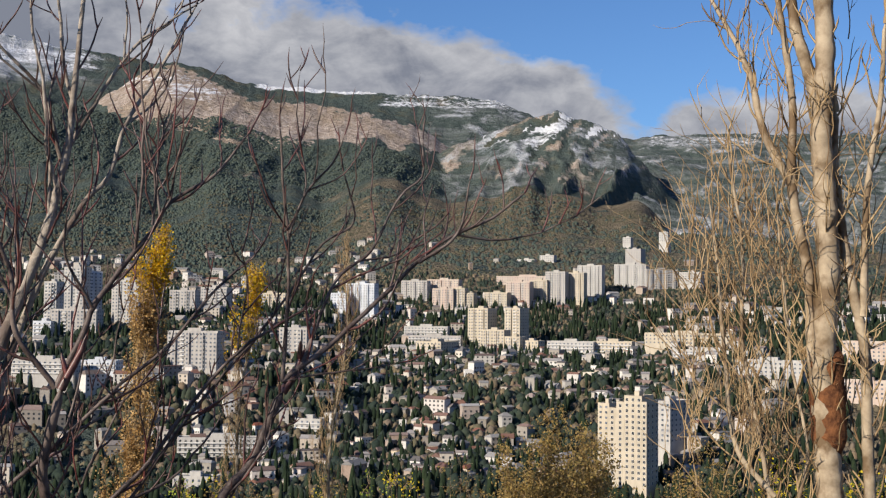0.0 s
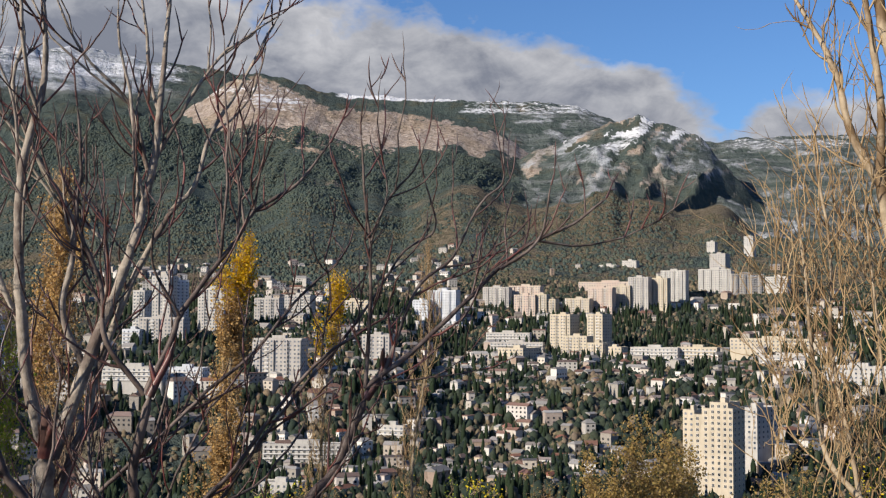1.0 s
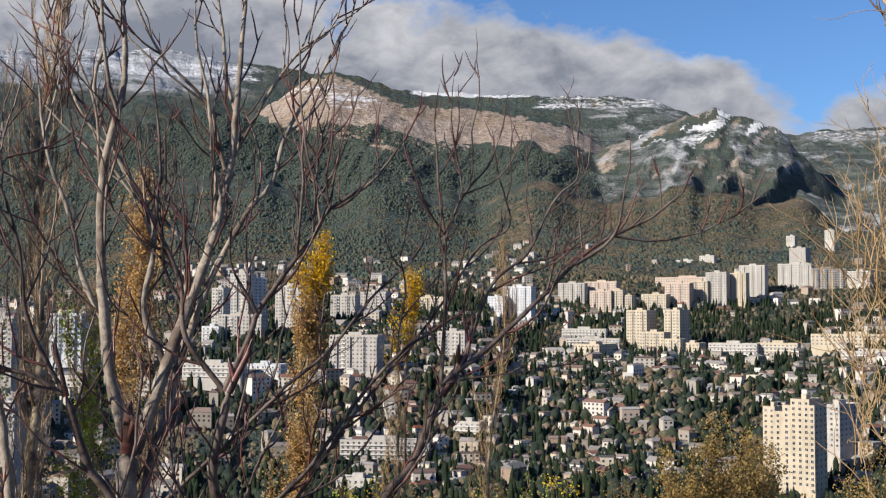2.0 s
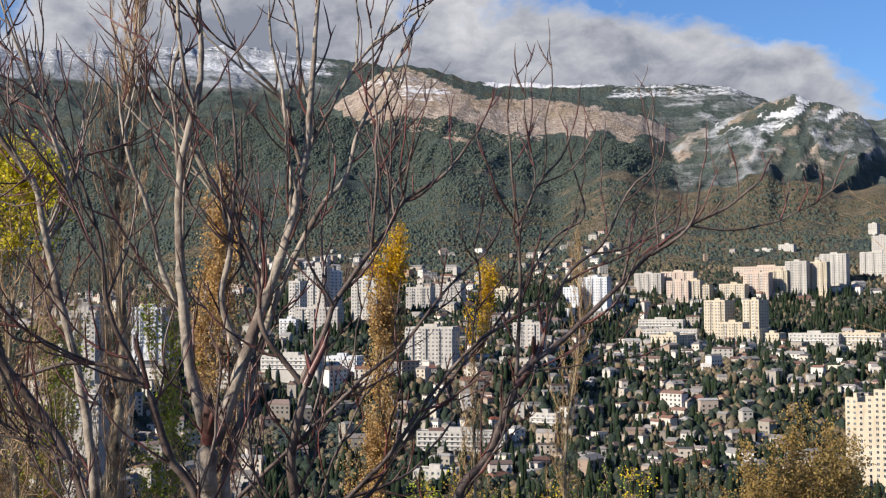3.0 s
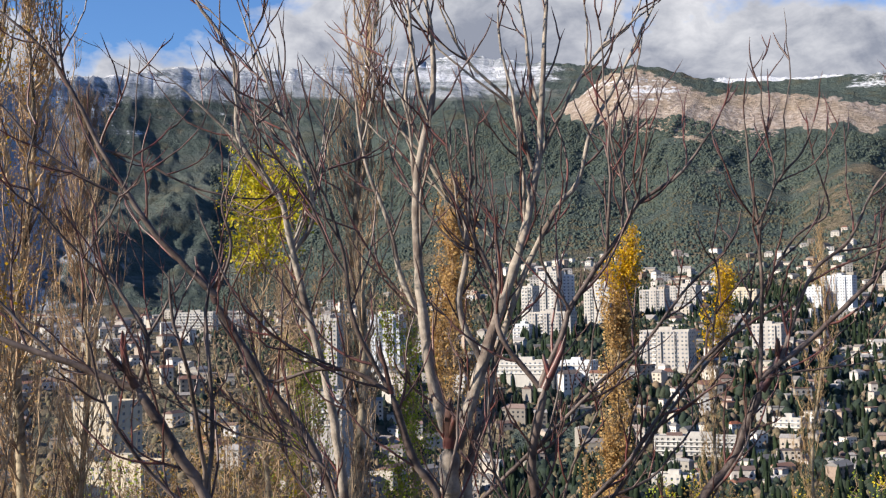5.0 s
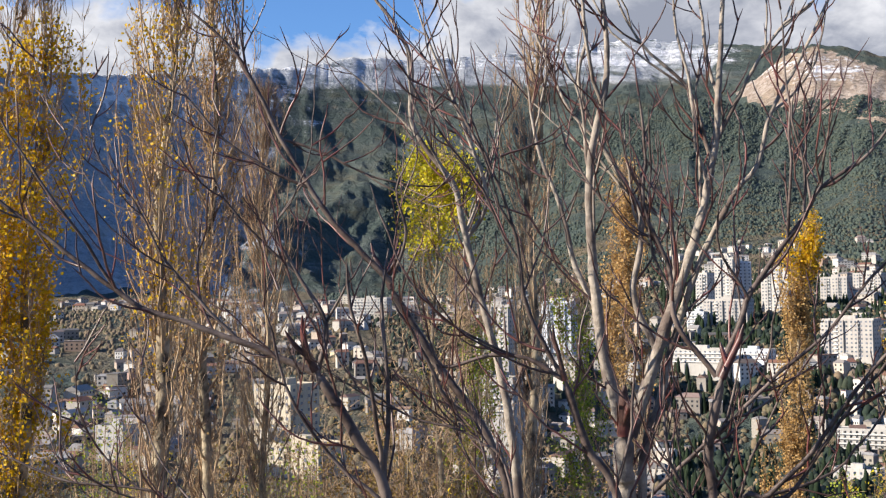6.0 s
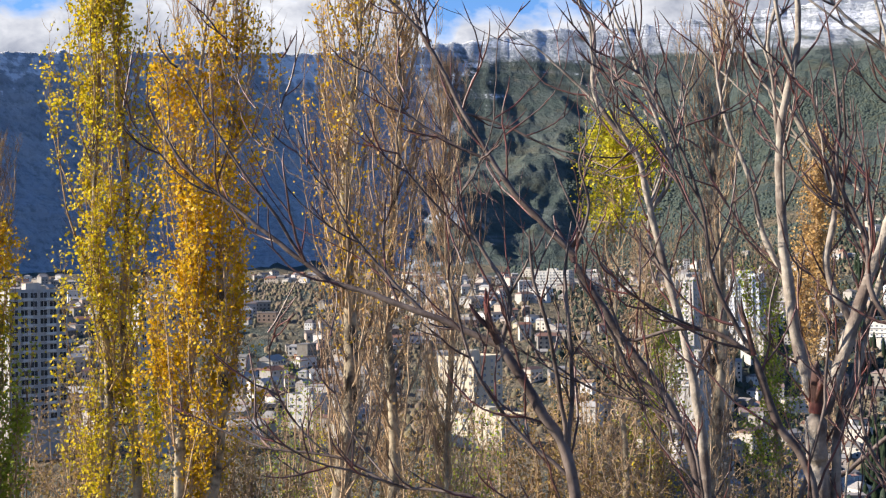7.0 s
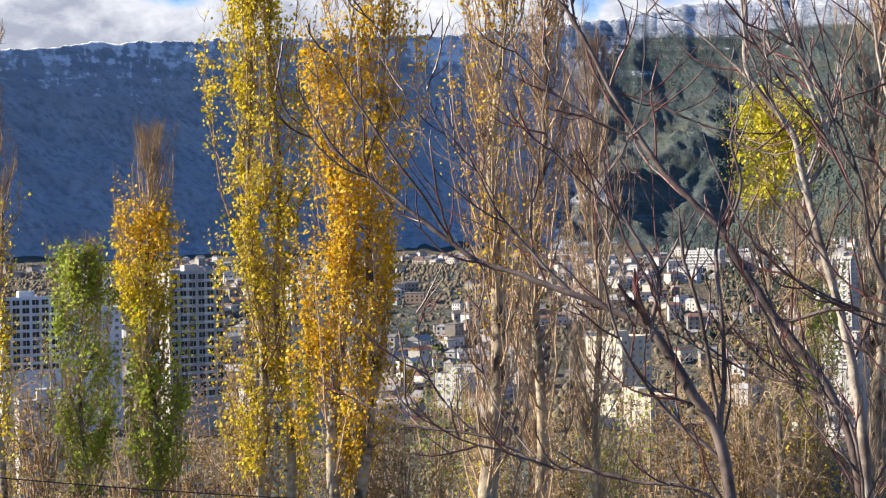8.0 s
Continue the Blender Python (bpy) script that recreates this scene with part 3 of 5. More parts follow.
def block(name, label, a, r, seen, top, mat, turn=28.0, deep=14.0, floors=9, steps=(), bands=False, near=False, balconies=False, bay=3.4, category="apartment building", roof_mat=None):
    """A block of flats at a degrees and r metres. seen: the width of its main face across the line of sight; top: the roof over
    the eye; turn: degrees by which that face looks to the left of the eye; steps: lower ends (from, to, metres down), in shares of its width."""
    foot = float(ground_h(a, r)) - 3.0
    tall = max(6.0, top - foot)
    wide = seen / math.cos(radians(turn))
    root = new(name)
    c = polar(a, r, foot)
    root.matrix_world = Matrix.Translation(c) @ pose(0, 0, 0, 0, 0, a - turn)
    tagged(root, label, category, "blocks of flats" if category == "apartment building" else "")
    cuts = sorted({0.0, 1.0, *[s[0] for s in steps], *[s[1] for s in steps]})
    body, roof = Boxes(), Boxes()
    spans = []
    for u, v in zip(cuts, cuts[1:]):
        down = sum(s[2] for s in steps if s[0] <= u and v <= s[1])
        x0, x1, z1 = (u - 0.5) * wide, (v - 0.5) * wide, tall - down
        spans.append((x0, x1, z1))
        body.add(x0, x1, 0, deep, 0, z1)
        roof.add(x0 + 0.3, x1 - 0.3, 0.3, deep - 0.3, z1 + 0.004, z1 + 0.12)
        for q in ((x0, x1, 0, 0.3), (x0, x1, deep - 0.3, deep), (x0, x0 + 0.3, 0.3, deep - 0.3), (x1 - 0.3, x1, 0.3, deep - 0.3)):
            body.add(*q, z1, z1 + 0.9)
    ribs = balconies and not near
    if ribs:
        # bays that stand out from the front over its whole height
        for x0, x1, z1 in spans:
            n = max(1, int((x1 - x0) / bay))
            for i in range(1, n, 3):
                x = x0 + (i + 0.5) * (x1 - x0) / n
                rib = Boxes()
                rib.add(x - bay * 0.46, x + bay * 0.46, -1.5, 0.002, 0, z1 - 0.5)
                part("bay", rib.mesh("bay", mat), root)
    part("wall", body.mesh("wall", mat), root)
    part("roof", roof.mesh("roof", roof_mat or M_ROOF), root, "flat felt roof")
    x0, x1, z1 = max(spans, key=lambda s: s[2])
    hut = Boxes()
    hut.add(x0 + (x1 - x0) * 0.35, x0 + (x1 - x0) * 0.62, deep * 0.35, deep * 0.7, z1 + 0.12, z1 + 3.0)
    part("lift_house", hut.mesh("lift_house", mat), root)
    storey = 3.0
    rng = np.random.RandomState(int(abs(a) * 100 + r))
    far = Boxes()
    ww, wh = (1.4, 1.5) if near else (1.35, 1.25)
    for x0, x1, z1 in spans:
        n = max(1, int((x1 - x0) / bay))
        for i in range(n):
            x = x0 + (i + 0.5) * (x1 - x0) / n
            for k in range(min(floors, int((z1 - 2) / storey))):
                z = z1 - storey * (k + 1) + 0.9
                if near:
                    add_window(root, bay * 0.74 if balconies else ww, 1.9 if balconies else wh, pose(x, -0.02, z))
                else:
                    y = -1.5 if ribs and i % 3 == 1 else 0.0
                    far.add(x - ww / 2, x + ww / 2, y - 0.12, y + 0.05, z, z + wh)
    # end walls
    for side, x, z1 in ((-1, spans[0][0], spans[0][2]), (1, spans[-1][1], spans[-1][2])):
        n = max(1, int(deep / 4.5))
        for i in range(n):
            y = (i + 0.5) * deep / n
            for k in range(min(floors, int((z1 - 2) / storey))):
                z = z1 - storey * (k + 1) + 0.9
                if near:
                    add_window(root, ww, wh, pose(x + side * 0.02, y, z, 0, 0, 90 * side))
                else:
                    far.add(x - 0.05 if side > 0 else x - 0.12, x + 0.12 if side > 0 else x + 0.05, y - 0.7, y + 0.7, z, z + wh)
    if far.v:
        tagged(part("windows", far.mesh("windows", M_FARGLASS), root), kind="stuff")
    if near and (bands or balconies):
        span = {}
        for x0, x1, z1 in spans:
            for k in range(min(floors, int((z1 - 2) / storey))):
                z = z1 - storey * (k + 1) + 0.15
                for q, w in (((x0 + x1) / 2, (x1 - x0) / 2 - 0.4),) if bands else ((x0 + (x1 - x0) * 0.3, 1.7), (x0 + (x1 - x0) * 0.7, 1.7)):
                    if w not in span:
                        one = Boxes()
                        one.add(-w, w, -1.0, -0.85, -0.1, 0.8)
                        one.add(-w, w, -0.85, 0.02, -0.1, 0.05)
                        span[w] = one.mesh("balcony", P_BAND)
                    part("balcony", span[w], root).matrix_local = pose(q, 0, z)
    elif bands or balconies:
        slabs = Boxes()
        for x0, x1, z1 in spans:
            for k in range(min(floors, int((z1 - 2) / storey))):
                z = z1 - storey * (k + 1) + 0.15
                if bands:
                    slabs.add(x0 + 0.4, x1 - 0.4, -0.9, 0.02, z - 0.1, z + 0.75)
                else:
                    for q in (x0 + (x1 - x0) * 0.3, x0 + (x1 - x0) * 0.7):
                        slabs.add(q - 1.7, q + 1.7, -1.1, 0.02, z - 0.1, z + 0.8)
        tagged(part("balconies", slabs.mesh("balconies", P_BAND), root, "light balcony fronts"), kind="stuff")
    return root


CREAM, WHITE, PANEL = "tall cream apartment tower with rows of small dark windows", "white rendered block of flats above the trees", "long pale panel block of flats on the slope"
block("apartment_tower", "cream stepped apartment tower with rows of small windows", -8.76, 660, 20.6, -45.0, P_CREAM, 24, 16, 15, [(0.0, 0.22, 7.0), (0.22, 0.42, 3.5), (0.88, 1.0, 3.0)], near=True, bay=3.3)
block("apartment_block", "pale block of flats behind the cream tower", -10.28, 730, 11.9, -52.4, P_WHITE, 30, 24, 8)
block("apartment_block", "low cream wing beside the stepped tower", -7.66, 700, 6.4, -52.2, P_CREAM, 30, 12, 8)
for a, r, w, top, n in ((-1.69, 1200, 19.8, 3.3, 16), (-3.33, 1200, 15.2, 3.7, 16), (-2.38, 1175, 23.3, -17.7, 9), (-3.34, 1160, 14.8, -23.9, 7), (-4.15, 1160, 17.0, -27.5, 5), (-1.15, 1185, 27.9, -35.4, 3)):
    block("apartment_tower" if n > 12 else "apartment_block", CREAM if n > 12 else "cream lower block joined to the twin towers", a, r, w, top, P_CREAM, 26, 22 if n > 12 else 15, n, balconies=n > 6)
block("apartment_block", "grey concrete slab block with blank end wall", 0.65, 1100, 22.7, -27.9, P_CREAM, 30, 34, 7)
block("apartment_block", "long low pale slab block", 0.78, 1250, 45.3, -15.9, P_WHITE, 12, 12, 3, bands=True)
block("apartment_block", "long low slab block with white bands", 0.37, 1180, 51.6, -24.3, P_GREY, 10, 14, 2, bands=True)
for a, r, w, top, n in ((1.36, 1520, 32.9, 38.4, 9), (-0.02, 1530, 40.4, 40.5, 9), (-0.01, 1450, 25.3, 27.4, 9), (-0.78, 1450, 13.7, 28.3, 9), (-1.26, 1450, 10.9, 22.3, 7), (-2.54, 1450, 27.9, 23.3, 8),
                        (-3.59, 1460, 29.5, 36.8, 10), (-4.57, 1480, 20.8, 39.6, 9), (-5.36, 1480, 24.2, 50.1, 12), (-6.27, 1490, 22.9, 49.3, 12), (-6.98, 1550, 31.0, 60.8, 12), (-8.88, 1600, 41.3, 64.5, 10), (-10.39, 1600, 40.1, 58.0, 9)):
    block("apartment_block", PANEL, a, r, w, top, (P_PINK, P_CREAM, P_GREY, P_CREAM, P_PINK, P_CREAM, P_WHITE)[int(abs(a) * 7) % 7], 20 if a > -10 else -25, 13, n, balconies=True, bay=3.6)
block("apartment_tower", "slim grey tower with open roof frame", -9.02, 1625, 20.2, 86.0, P_GREY, 24, 16, 14)
block("apartment_block", "long block with a reddish roof", -4.06, 1600, 84.0, 47.9, P_PINK, 15, 12, 3, roof_mat=M_TILE)
for a, r, w, top, n in ((-11.65, 1600, 27.5, 54.4, 4), (-10.43, 2000, 14.6, 133.9, 5), (-8.72, 2000, 12.9, 125.5, 3), (-3.95, 1850, 26.1, 78.0, 3), (-4.95, 1850, 21.7, 87.8, 4)):
    block("villa", "white villa high on the slope", a, r, w, top, P_WHITE, 25, 11, n, category="villa")
for a, r, w, top, n in ((-6.08, 1080, 41.2, -25.9, 3), (-8.07, 1080, 33.8, -25.4, 4), (-11.51, 1050, 72.0, -17.0, 3), (-12.58, 1000, 60.4, -29.7, 3), (-19.34, 1000, 32.6, -20.4, 5), (-19.41, 850, 30.2, -43.6, 4), (-15.18, 900, 47.2, -33.3, 4)):
    block("low_block", "long low pinkish-white block among trees", a, r, w, top, (P_WHITE, P_PINK, P_CREAM)[int(abs(a)) % 3], 14, 13, n, bands=int(abs(a)) % 2 == 0, category="low building")
block("hotel", "white hotel slab with rows of loggias", 10.24, 790, 58.0, -83.2, P_WHITE, 8, 13, 5, bands=True, near=True, bay=3.6, category="hotel")
for a, r, w, top, n in ((11.57, 690, 22.6, -94.1, 2), (11.10, 850, 9.2, -75.4, 3), (6.33, 820, 18.2, -73.7, 4)):
    block("low_block", "small white block with flat roof", a, r, w, top, P_WHITE, 22, 11, n, bands=n == 4, category="low building")
for a, r, w, top, n, m in ((17.08, 1100, 17.1, 35.3, 16, P_WHITE), (16.23, 1110, 15.4, 32.0, 14, P_BLUE), (14.82, 1100, 23.2, 24.7, 12, P_WHITE), (18.11, 1050, 9.8, 21.1, 14, P_WHITE)):
    block("apartment_tower", "tall white apartment tower over the town", a, r, w, top, m, 25 if m is P_WHITE else -20, 15, n, balconies=True)
for a, r, w, top, n in ((17.05, 1040, 36.7, -1.7, 7), (18.43, 1040, 14.1, -11.7, 4), (11.73, 900, 36.1, -16.7, 9), (7.08, 950, 21.6, -14.4, 8), (3.94, 1350, 31.7, 30.2, 9), (4.97, 1340, 16.9, 19.0, 6), (10.79, 1200, 25.6, 21.0, 8),
                        (8.19, 1250, 31.7, 16.9, 7), (12.24, 1150, 23.3, 17.1, 7), (15.97, 880, 24.8, -37.4, 2), (18.36, 870, 40.5, -36.1, 3), (27.78, 800, 18.0, -2.8, 11), (24.91, 900, 21.6, -1.1, 9), (33.83, 1200, 36.0, 5.1, 5), (27.75, 560, 14.4, -36.0, 5)):
    block("apartment_block", WHITE, a, r, w, top, (P_GREY, P_CREAM, P_GREY, P_WHITE, P_BLUE)[int(a * 10) % 5], 22, 14, n, balconies=n > 6, bands=n < 6)
block("apartment_tower", "grey apartment tower with dark loggias and lit edge", 57.6, 440, 19.0, -2.5, P_GREY, -20, 12, 15, balconies=True, near=True, bay=3.2)
block("apartment_tower", "grey tower with white window surrounds", 52.3, 430, 13.4, -8.2, P_GREY, -20, 10, 15, near=True, bay=2.9)
block("apartment_block", "bluish-white block of flats in shade", 64.98, 470, 20.4, -11.0, P_BLUE, -16, 10, 9, near=True, balconies=True, bay=3.4)
block("apartment_block", "bluish-white block of flats behind poplars", 62.32, 480, 21.9, -15.8, P_BLUE, -16, 10, 8)
block("house_block", "dark weathered low building with flat eaves", 64.3, 300, 13.1, -31.8, P_GREY, -6, 12, 4, near=True, bay=4.0, category="low building")
block("apartment_tower", "cream tower with sunlit end and shaded front", 38.43, 520, 15.4, -34.7, P_CREAM, 40, 20, 12)
block("apartment_block", "yellowish block of flats behind bare trees", 37.67, 430, 20.2, -49.8, P_CREAM, 40, 16, 11)
block("apartment_block", "small pale block behind bare trees", 45.85, 520, 11.0, -49.6, P_WHITE, 35, 14, 6)

# ---- houses of the old town ----
HOUSE = {}


def house_meshes(k):
    """Wall, roof and window meshes of a small house, four kinds."""
    if k not in HOUSE:
        w, d, h, rise = ((8, 7, 5, 2.4), (11, 8, 6.5, 2.8), (9, 9, 7.5, 0.0), (14, 8, 5.5, 2.2))[k]
        b = Boxes()
        b.add(-w / 2, w / 2, -d / 2, d / 2, -6, h)
        if rise == 0:
            b.add(-w / 2, w / 2, -d / 2, -d / 2 + 0.25, h, h + 0.7)
            b.add(-w / 2, w / 2, d / 2 - 0.25, d / 2, h, h + 0.7)
            rf = Boxes()
            rf.add(-w / 2, w / 2, -d / 2 + 0.26, d / 2 - 0.26, h + 0.004, h + 0.15)
            roof = rf.mesh("roof", M_TILE)
        else:
            o = 0.5
            v = [(-w / 2 - o, -d / 2 - o, h - 0.1), (w / 2 + o, -d / 2 - o, h - 0.1), (w / 2 + o, d / 2 + o, h - 0.1), (-w / 2 - o, d / 2 + o, h - 0.1),
                 (-w / 2 + d * 0.3, 0, h + rise), (w / 2 - d * 0.3, 0, h + rise)]
            roof = mesh_of("roof", v, [(0, 1, 5, 4), (1, 2, 5), (2, 3, 4, 5), (3, 0, 4), (0, 3, 2, 1)], M_TILE)
        g = Boxes()
        for lev in range(max(1, int(h / 3))):
            for i in range(3):
                x = (i - 1) * w * 0.3
                g.add(x - 0.6, x + 0.6, -d / 2 - 0.08, -d / 2 + 0.05, 0.9 + lev * 3, 2.3 + lev * 3)
            for sx in (-1, 1):
                g.add(sx * w / 2 - 0.08, sx * w / 2 + 0.08, -0.6, 0.6, 0.9 + lev * 3, 2.3 + lev * 3)
        HOUSE[k] = (b.mesh("wall", M_WALLS), roof, g.mesh("windows", M_GLASS))
    return HOUSE[k]


KIND_LABEL = ("small old house with a hipped roof among cypresses", "two-storey plastered house with a hipped roof", "flat-roofed white house on the slope", "long low house with a shallow roof")
rng = np.random.RandomState(41)
taken = set()
count = 0
far_houses = []
for attempt in range(9000):
    core = rng.rand() < 0.5
    if core:
        a, r = rng.uniform(-13, 12), rng.uniform(700, 1120)
    else:
        a, r = rng.uniform(-21, 66), rng.uniform(690, 2050)
        if a > 20:
            r = rng.uniform(480, 1700)
    town = fbm(np.array([a * 0.35 + 9]), np.array([r / 170.0]), 51, 3)[0]
    upper = r > 1560
    if town < (0.40 if core else 0.48) or (core and rng.rand() < 0.62) or (upper and a < 3 and rng.rand() < 0.9) or (upper and rng.rand() < 0.3):
        continue
    p = polar(a, r)
    cell = (int(p.x // 12), int(p.y // 15))
    if cell in taken:
        continue
    taken.add(cell)
    z = float(ground_h(a, r))
    spin = a + rng.choice([-30, 10, 50]) + rng.uniform(-14, 14)
    k = rng.choice([0, 0, 1, 2, 3])
    if (core or (a > 20 and r < 1000)) and count < 298 and rng.rand() < 0.6:
        wall, roof, win = house_meshes(k)
        h = new("house")
        h.matrix_world = pose(p.x, p.y, EYE + z, 0, 0, spin) @ Matrix.Diagonal((rng.uniform(0.55, 0.9), rng.uniform(0.6, 0.9), rng.uniform(0.6, 1.0), 1))
        tagged(h, KIND_LABEL[k], "house", "houses of the old town")
        part("wall", wall, h)
        part("roof", roof, h)
        tagged(part("windows", win, h), kind="stuff")
        count += 1
    elif len(far_houses) < 1700:
        far_houses.append((a, r, z, spin, k, rng.uniform(0.45, 0.8) if core else rng.uniform(0.55, 1.2)))
M_FARWALL = island("far_house_walls", [(0.62, 0.60, 0.56), (0.22, 0.20, 0.17), (0.70, 0.68, 0.65), (0.28, 0.20, 0.15), (0.58, 0.54, 0.47), (0.18, 0.16, 0.14), (0.66, 0.64, 0.60)], 0.85, 0, False, 0.3, 1.0, 0.2)
M_FARROOF = island("far_house_roofs", [(0.17, 0.165, 0.16), (0.30, 0.29, 0.28), (0.20, 0.10, 0.07), (0.11, 0.105, 0.105), (0.38, 0.37, 0.36), (0.13, 0.10, 0.085)], 0.8, 0, False, 0.3, 1.0, 0.2)
hv, hf, hi = [], [], []
for a, r, z, spin, k, s in far_houses:
    p = polar(a, r, z)
    w, d, h = rng.uniform(8, 17) * s, rng.uniform(6, 10) * (0.4 + 0.6 * s), rng.choice([4, 5, 6, 7, 10]) * min(s + 0.25, 1.2)
    b = Boxes()
    b.add(-w / 2, w / 2, -d / 2, d / 2, -6, h)
    rf = Boxes()
    if k == 2:
        rf.add(-w / 2 - 0.3, w / 2 + 0.3, -d / 2 - 0.3, d / 2 + 0.3, h + 0.01, h + 0.5)
    else:
        o, rise, c = 0.4, d * rng.uniform(0.2, 0.34), rng.choice([0.0, 0.3])
        rf.v = [(-w / 2 - o, -d / 2 - o, h), (w / 2 + o, -d / 2 - o, h), (w / 2 + o, d / 2 + o, h), (-w / 2 - o, d / 2 + o, h),
                (-w / 2 - o + d * c, 0, h + rise), (w / 2 + o - d * c, 0, h + rise)]
        rf.f = [(0, 1, 5, 4), (1, 2, 5), (2, 3, 4, 5), (3, 0, 4), (0, 3, 2, 1)]
    g = Boxes()
    for lev in range(int(h / 3)):
        for i in range(max(1, int(w / 3.5))):
            x = -w / 2 + (i + 0.5) * w / max(1, int(w / 3.5))
            g.add(x - 0.7, x + 0.7, -d / 2 - 0.1, -d / 2 + 0.1, 0.9 + lev * 3, 2.3 + lev * 3)
    m = pose(p.x, p.y, p.z, 0, 0, spin)
    for q, mi in ((b, 0), (rf, 1), (g, 2)):
        n = len(hv)
        hv += [tuple(m @ Vector(c)) for c in q.v]
        hf += [tuple(n + j for j in c) for c in q.f]
        hi += [mi] * len(q.f)
far_town = new("far_houses", mesh_of("far_houses", hv, hf, [M_FARWALL, M_FARROOF, M_GLASS], hi))
tagged(far_town, "scattered pale houses of the upper and outer town", "houses", kind="stuff")

# ---- woods, scrub and cypresses ----


def crown_shape(seed, sides=6, rings=3, column=False):
    """A rough low crown of unit size standing on the origin."""
    g = np.random.RandomState(seed)
    v, f = [], []
    prof = ([(0.42, 0.0), (0.55, 0.35), (0.42, 0.72)] if rings == 3 else [(0.55, 0.05), (0.42, 0.62)]) if not column else [(0.10, 0.0), (0.155, 0.3), (0.11, 0.7)]
    for rad, z in prof:
        for j in range(sides):
            t = 2 * math.pi * (j + g.uniform(-0.2, 0.2)) / sides
            q = rad * g.uniform(0.72, 1.25)
            v.append((q * math.cos(t), q * math.sin(t), z + g.uniform(-0.07, 0.07)))
    v.append((g.uniform(-0.1, 0.1) * (not column), 0, 1.0))
    n = len(v) - 1
    for i in range(len(prof) - 1):
        for j in range(sides):
            j2 = (j + 1) % sides
            f += [(i * sides + j, i * sides + j2, (i + 1) * sides + j2), (i * sides + j, (i + 1) * sides + j2, (i + 1) * sides + j)]
    for j in range(sides):
        f.append(((len(prof) - 1) * sides + j, (len(prof) - 1) * sides + (j + 1) % sides, n))
    return np.array(v), np.array(f)


def scatter(name, label, category, mat, spots, shapes):
    """Many crowns in one mesh. spots: x, y, z, height, spread."""
    vs, fs, n = [], [], 0
    g = np.random.RandomState(len(spots))
    for i, (x, y, z, h, s) in enumerate(spots):
        v, f = shapes[i % len(shapes)]
        t = g.uniform(0, 6.28)
        c, q = math.cos(t), math.sin(t)
        w = np.empty_like(v)
        w[:, 0], w[:, 1], w[:, 2] = x + (v[:, 0] * c - v[:, 1] * q) * s, y + (v[:, 0] * q + v[:, 1] * c) * s, z + v[:, 2] * h
        vs.append(w)
        fs.append(f + n)
        n += len(v)
    V, F = np.concatenate(vs), np.concatenate(fs).astype(np.int32)
    me = bpy.data.meshes.new(name)
    me.vertices.add(len(V))
    me.vertices.foreach_set("co", V.ravel())
    me.loops.add(F.size)
    me.loops.foreach_set("vertex_index", F.ravel())
    me.polygons.add(len(F))
    me.polygons.foreach_set("loop_start", np.arange(0, F.size, 3, dtype=np.int32))
    me.update(calc_edges=True)
    me.materials.append(mat)
    return tagged(new(name, me), label, category, kind="stuff")


ROUND = [crown_shape(i) for i in range(6)]
LOW = [crown_shape(i + 40, 5, 2) for i in range(8)]
SPIRE = [crown_shape(i + 20, 5, 3, True) for i in range(4)]


def spots_in(n, a0, a1, r0, r1, h0, h1, s0, s1, seed, keep=None, height=None):
    g = np.random.RandomState(seed)
    A = g.uniform(a0, a1, n)
    R = np.sqrt(g.uniform(r0 * r0, r1 * r1, n))
    if keep is not None:
        k = keep(A, R, g)
        A, R = A[k], R[k]
    Z = (height or ground_h)(A, R)
    H = g.uniform(h0, h1, len(A))
    S = g.uniform(s0, s1, len(A))
    return np.stack([-np.sin(np.radians(A)) * R, np.cos(np.radians(A)) * R, Z + EYE - 0.8, H, S], 1).tolist()


def patches(sc, lo, seed):
    return lambda A, R, g: fbm(A * sc + 31, R / 90.0, seed, 3) + g.uniform(-0.08, 0.08, len(A)) > lo


old_town = patches(0.9, 0.36, 66)
scatter("town_trees", "brown and olive trees between the houses", "trees", L_SCRUB, spots_in(28000, -22, 68, 480, 1700, 2, 5.5, 2.6, 6, 61, patches(0.5, 0.40, 62)), LOW)
scatter("garden_trees", "leafy and leafless garden trees of the old town", "trees", L_SCRUB, spots_in(5200, -15, 16, 660, 1180, 4, 8, 4, 8, 73, patches(0.8, 0.42, 74)), ROUND)
scatter("town_evergreens", "dark evergreen trees between the houses", "trees", L_FOREST, spots_in(15000, -22, 34, 520, 1700, 3, 8, 2.6, 5.5, 63, patches(0.5, 0.40, 64)), LOW)
scatter("garden_evergreens", "dark round evergreens of the old town", "trees", L_FOREST, spots_in(4200, -15, 18, 660, 1180, 5, 10, 5, 9, 75, patches(0.9, 0.44, 76)), ROUND)
scatter("cypresses", "dark slender cypresses among the houses", "trees", L_CYPRESS, spots_in(6400, -22, 20, 560, 1500, 7, 17, 9, 15, 65, old_town), SPIRE)
scatter("hill_scrub", "brown autumn scrub on the lower hillside", "scrub", L_OLIVE, spots_in(26000, -20, 32, 1600, 2680, 1.5, 4.0, 2.5, 7.0, 67, patches(0.55, 0.44, 68)), LOW)
scatter("hill_woods", "dark pine woods on the lower hillside", "woods", L_HAZED_PINE, spots_in(30000, -20, 36, 1700, 2680, 3, 7, 3.5, 8, 69, lambda A, R, g: patches(0.25, 0.47, 70)(A, R, g) & ((A > 5) | (g.uniform(0, 1, len(A)) < 0.45))), LOW)
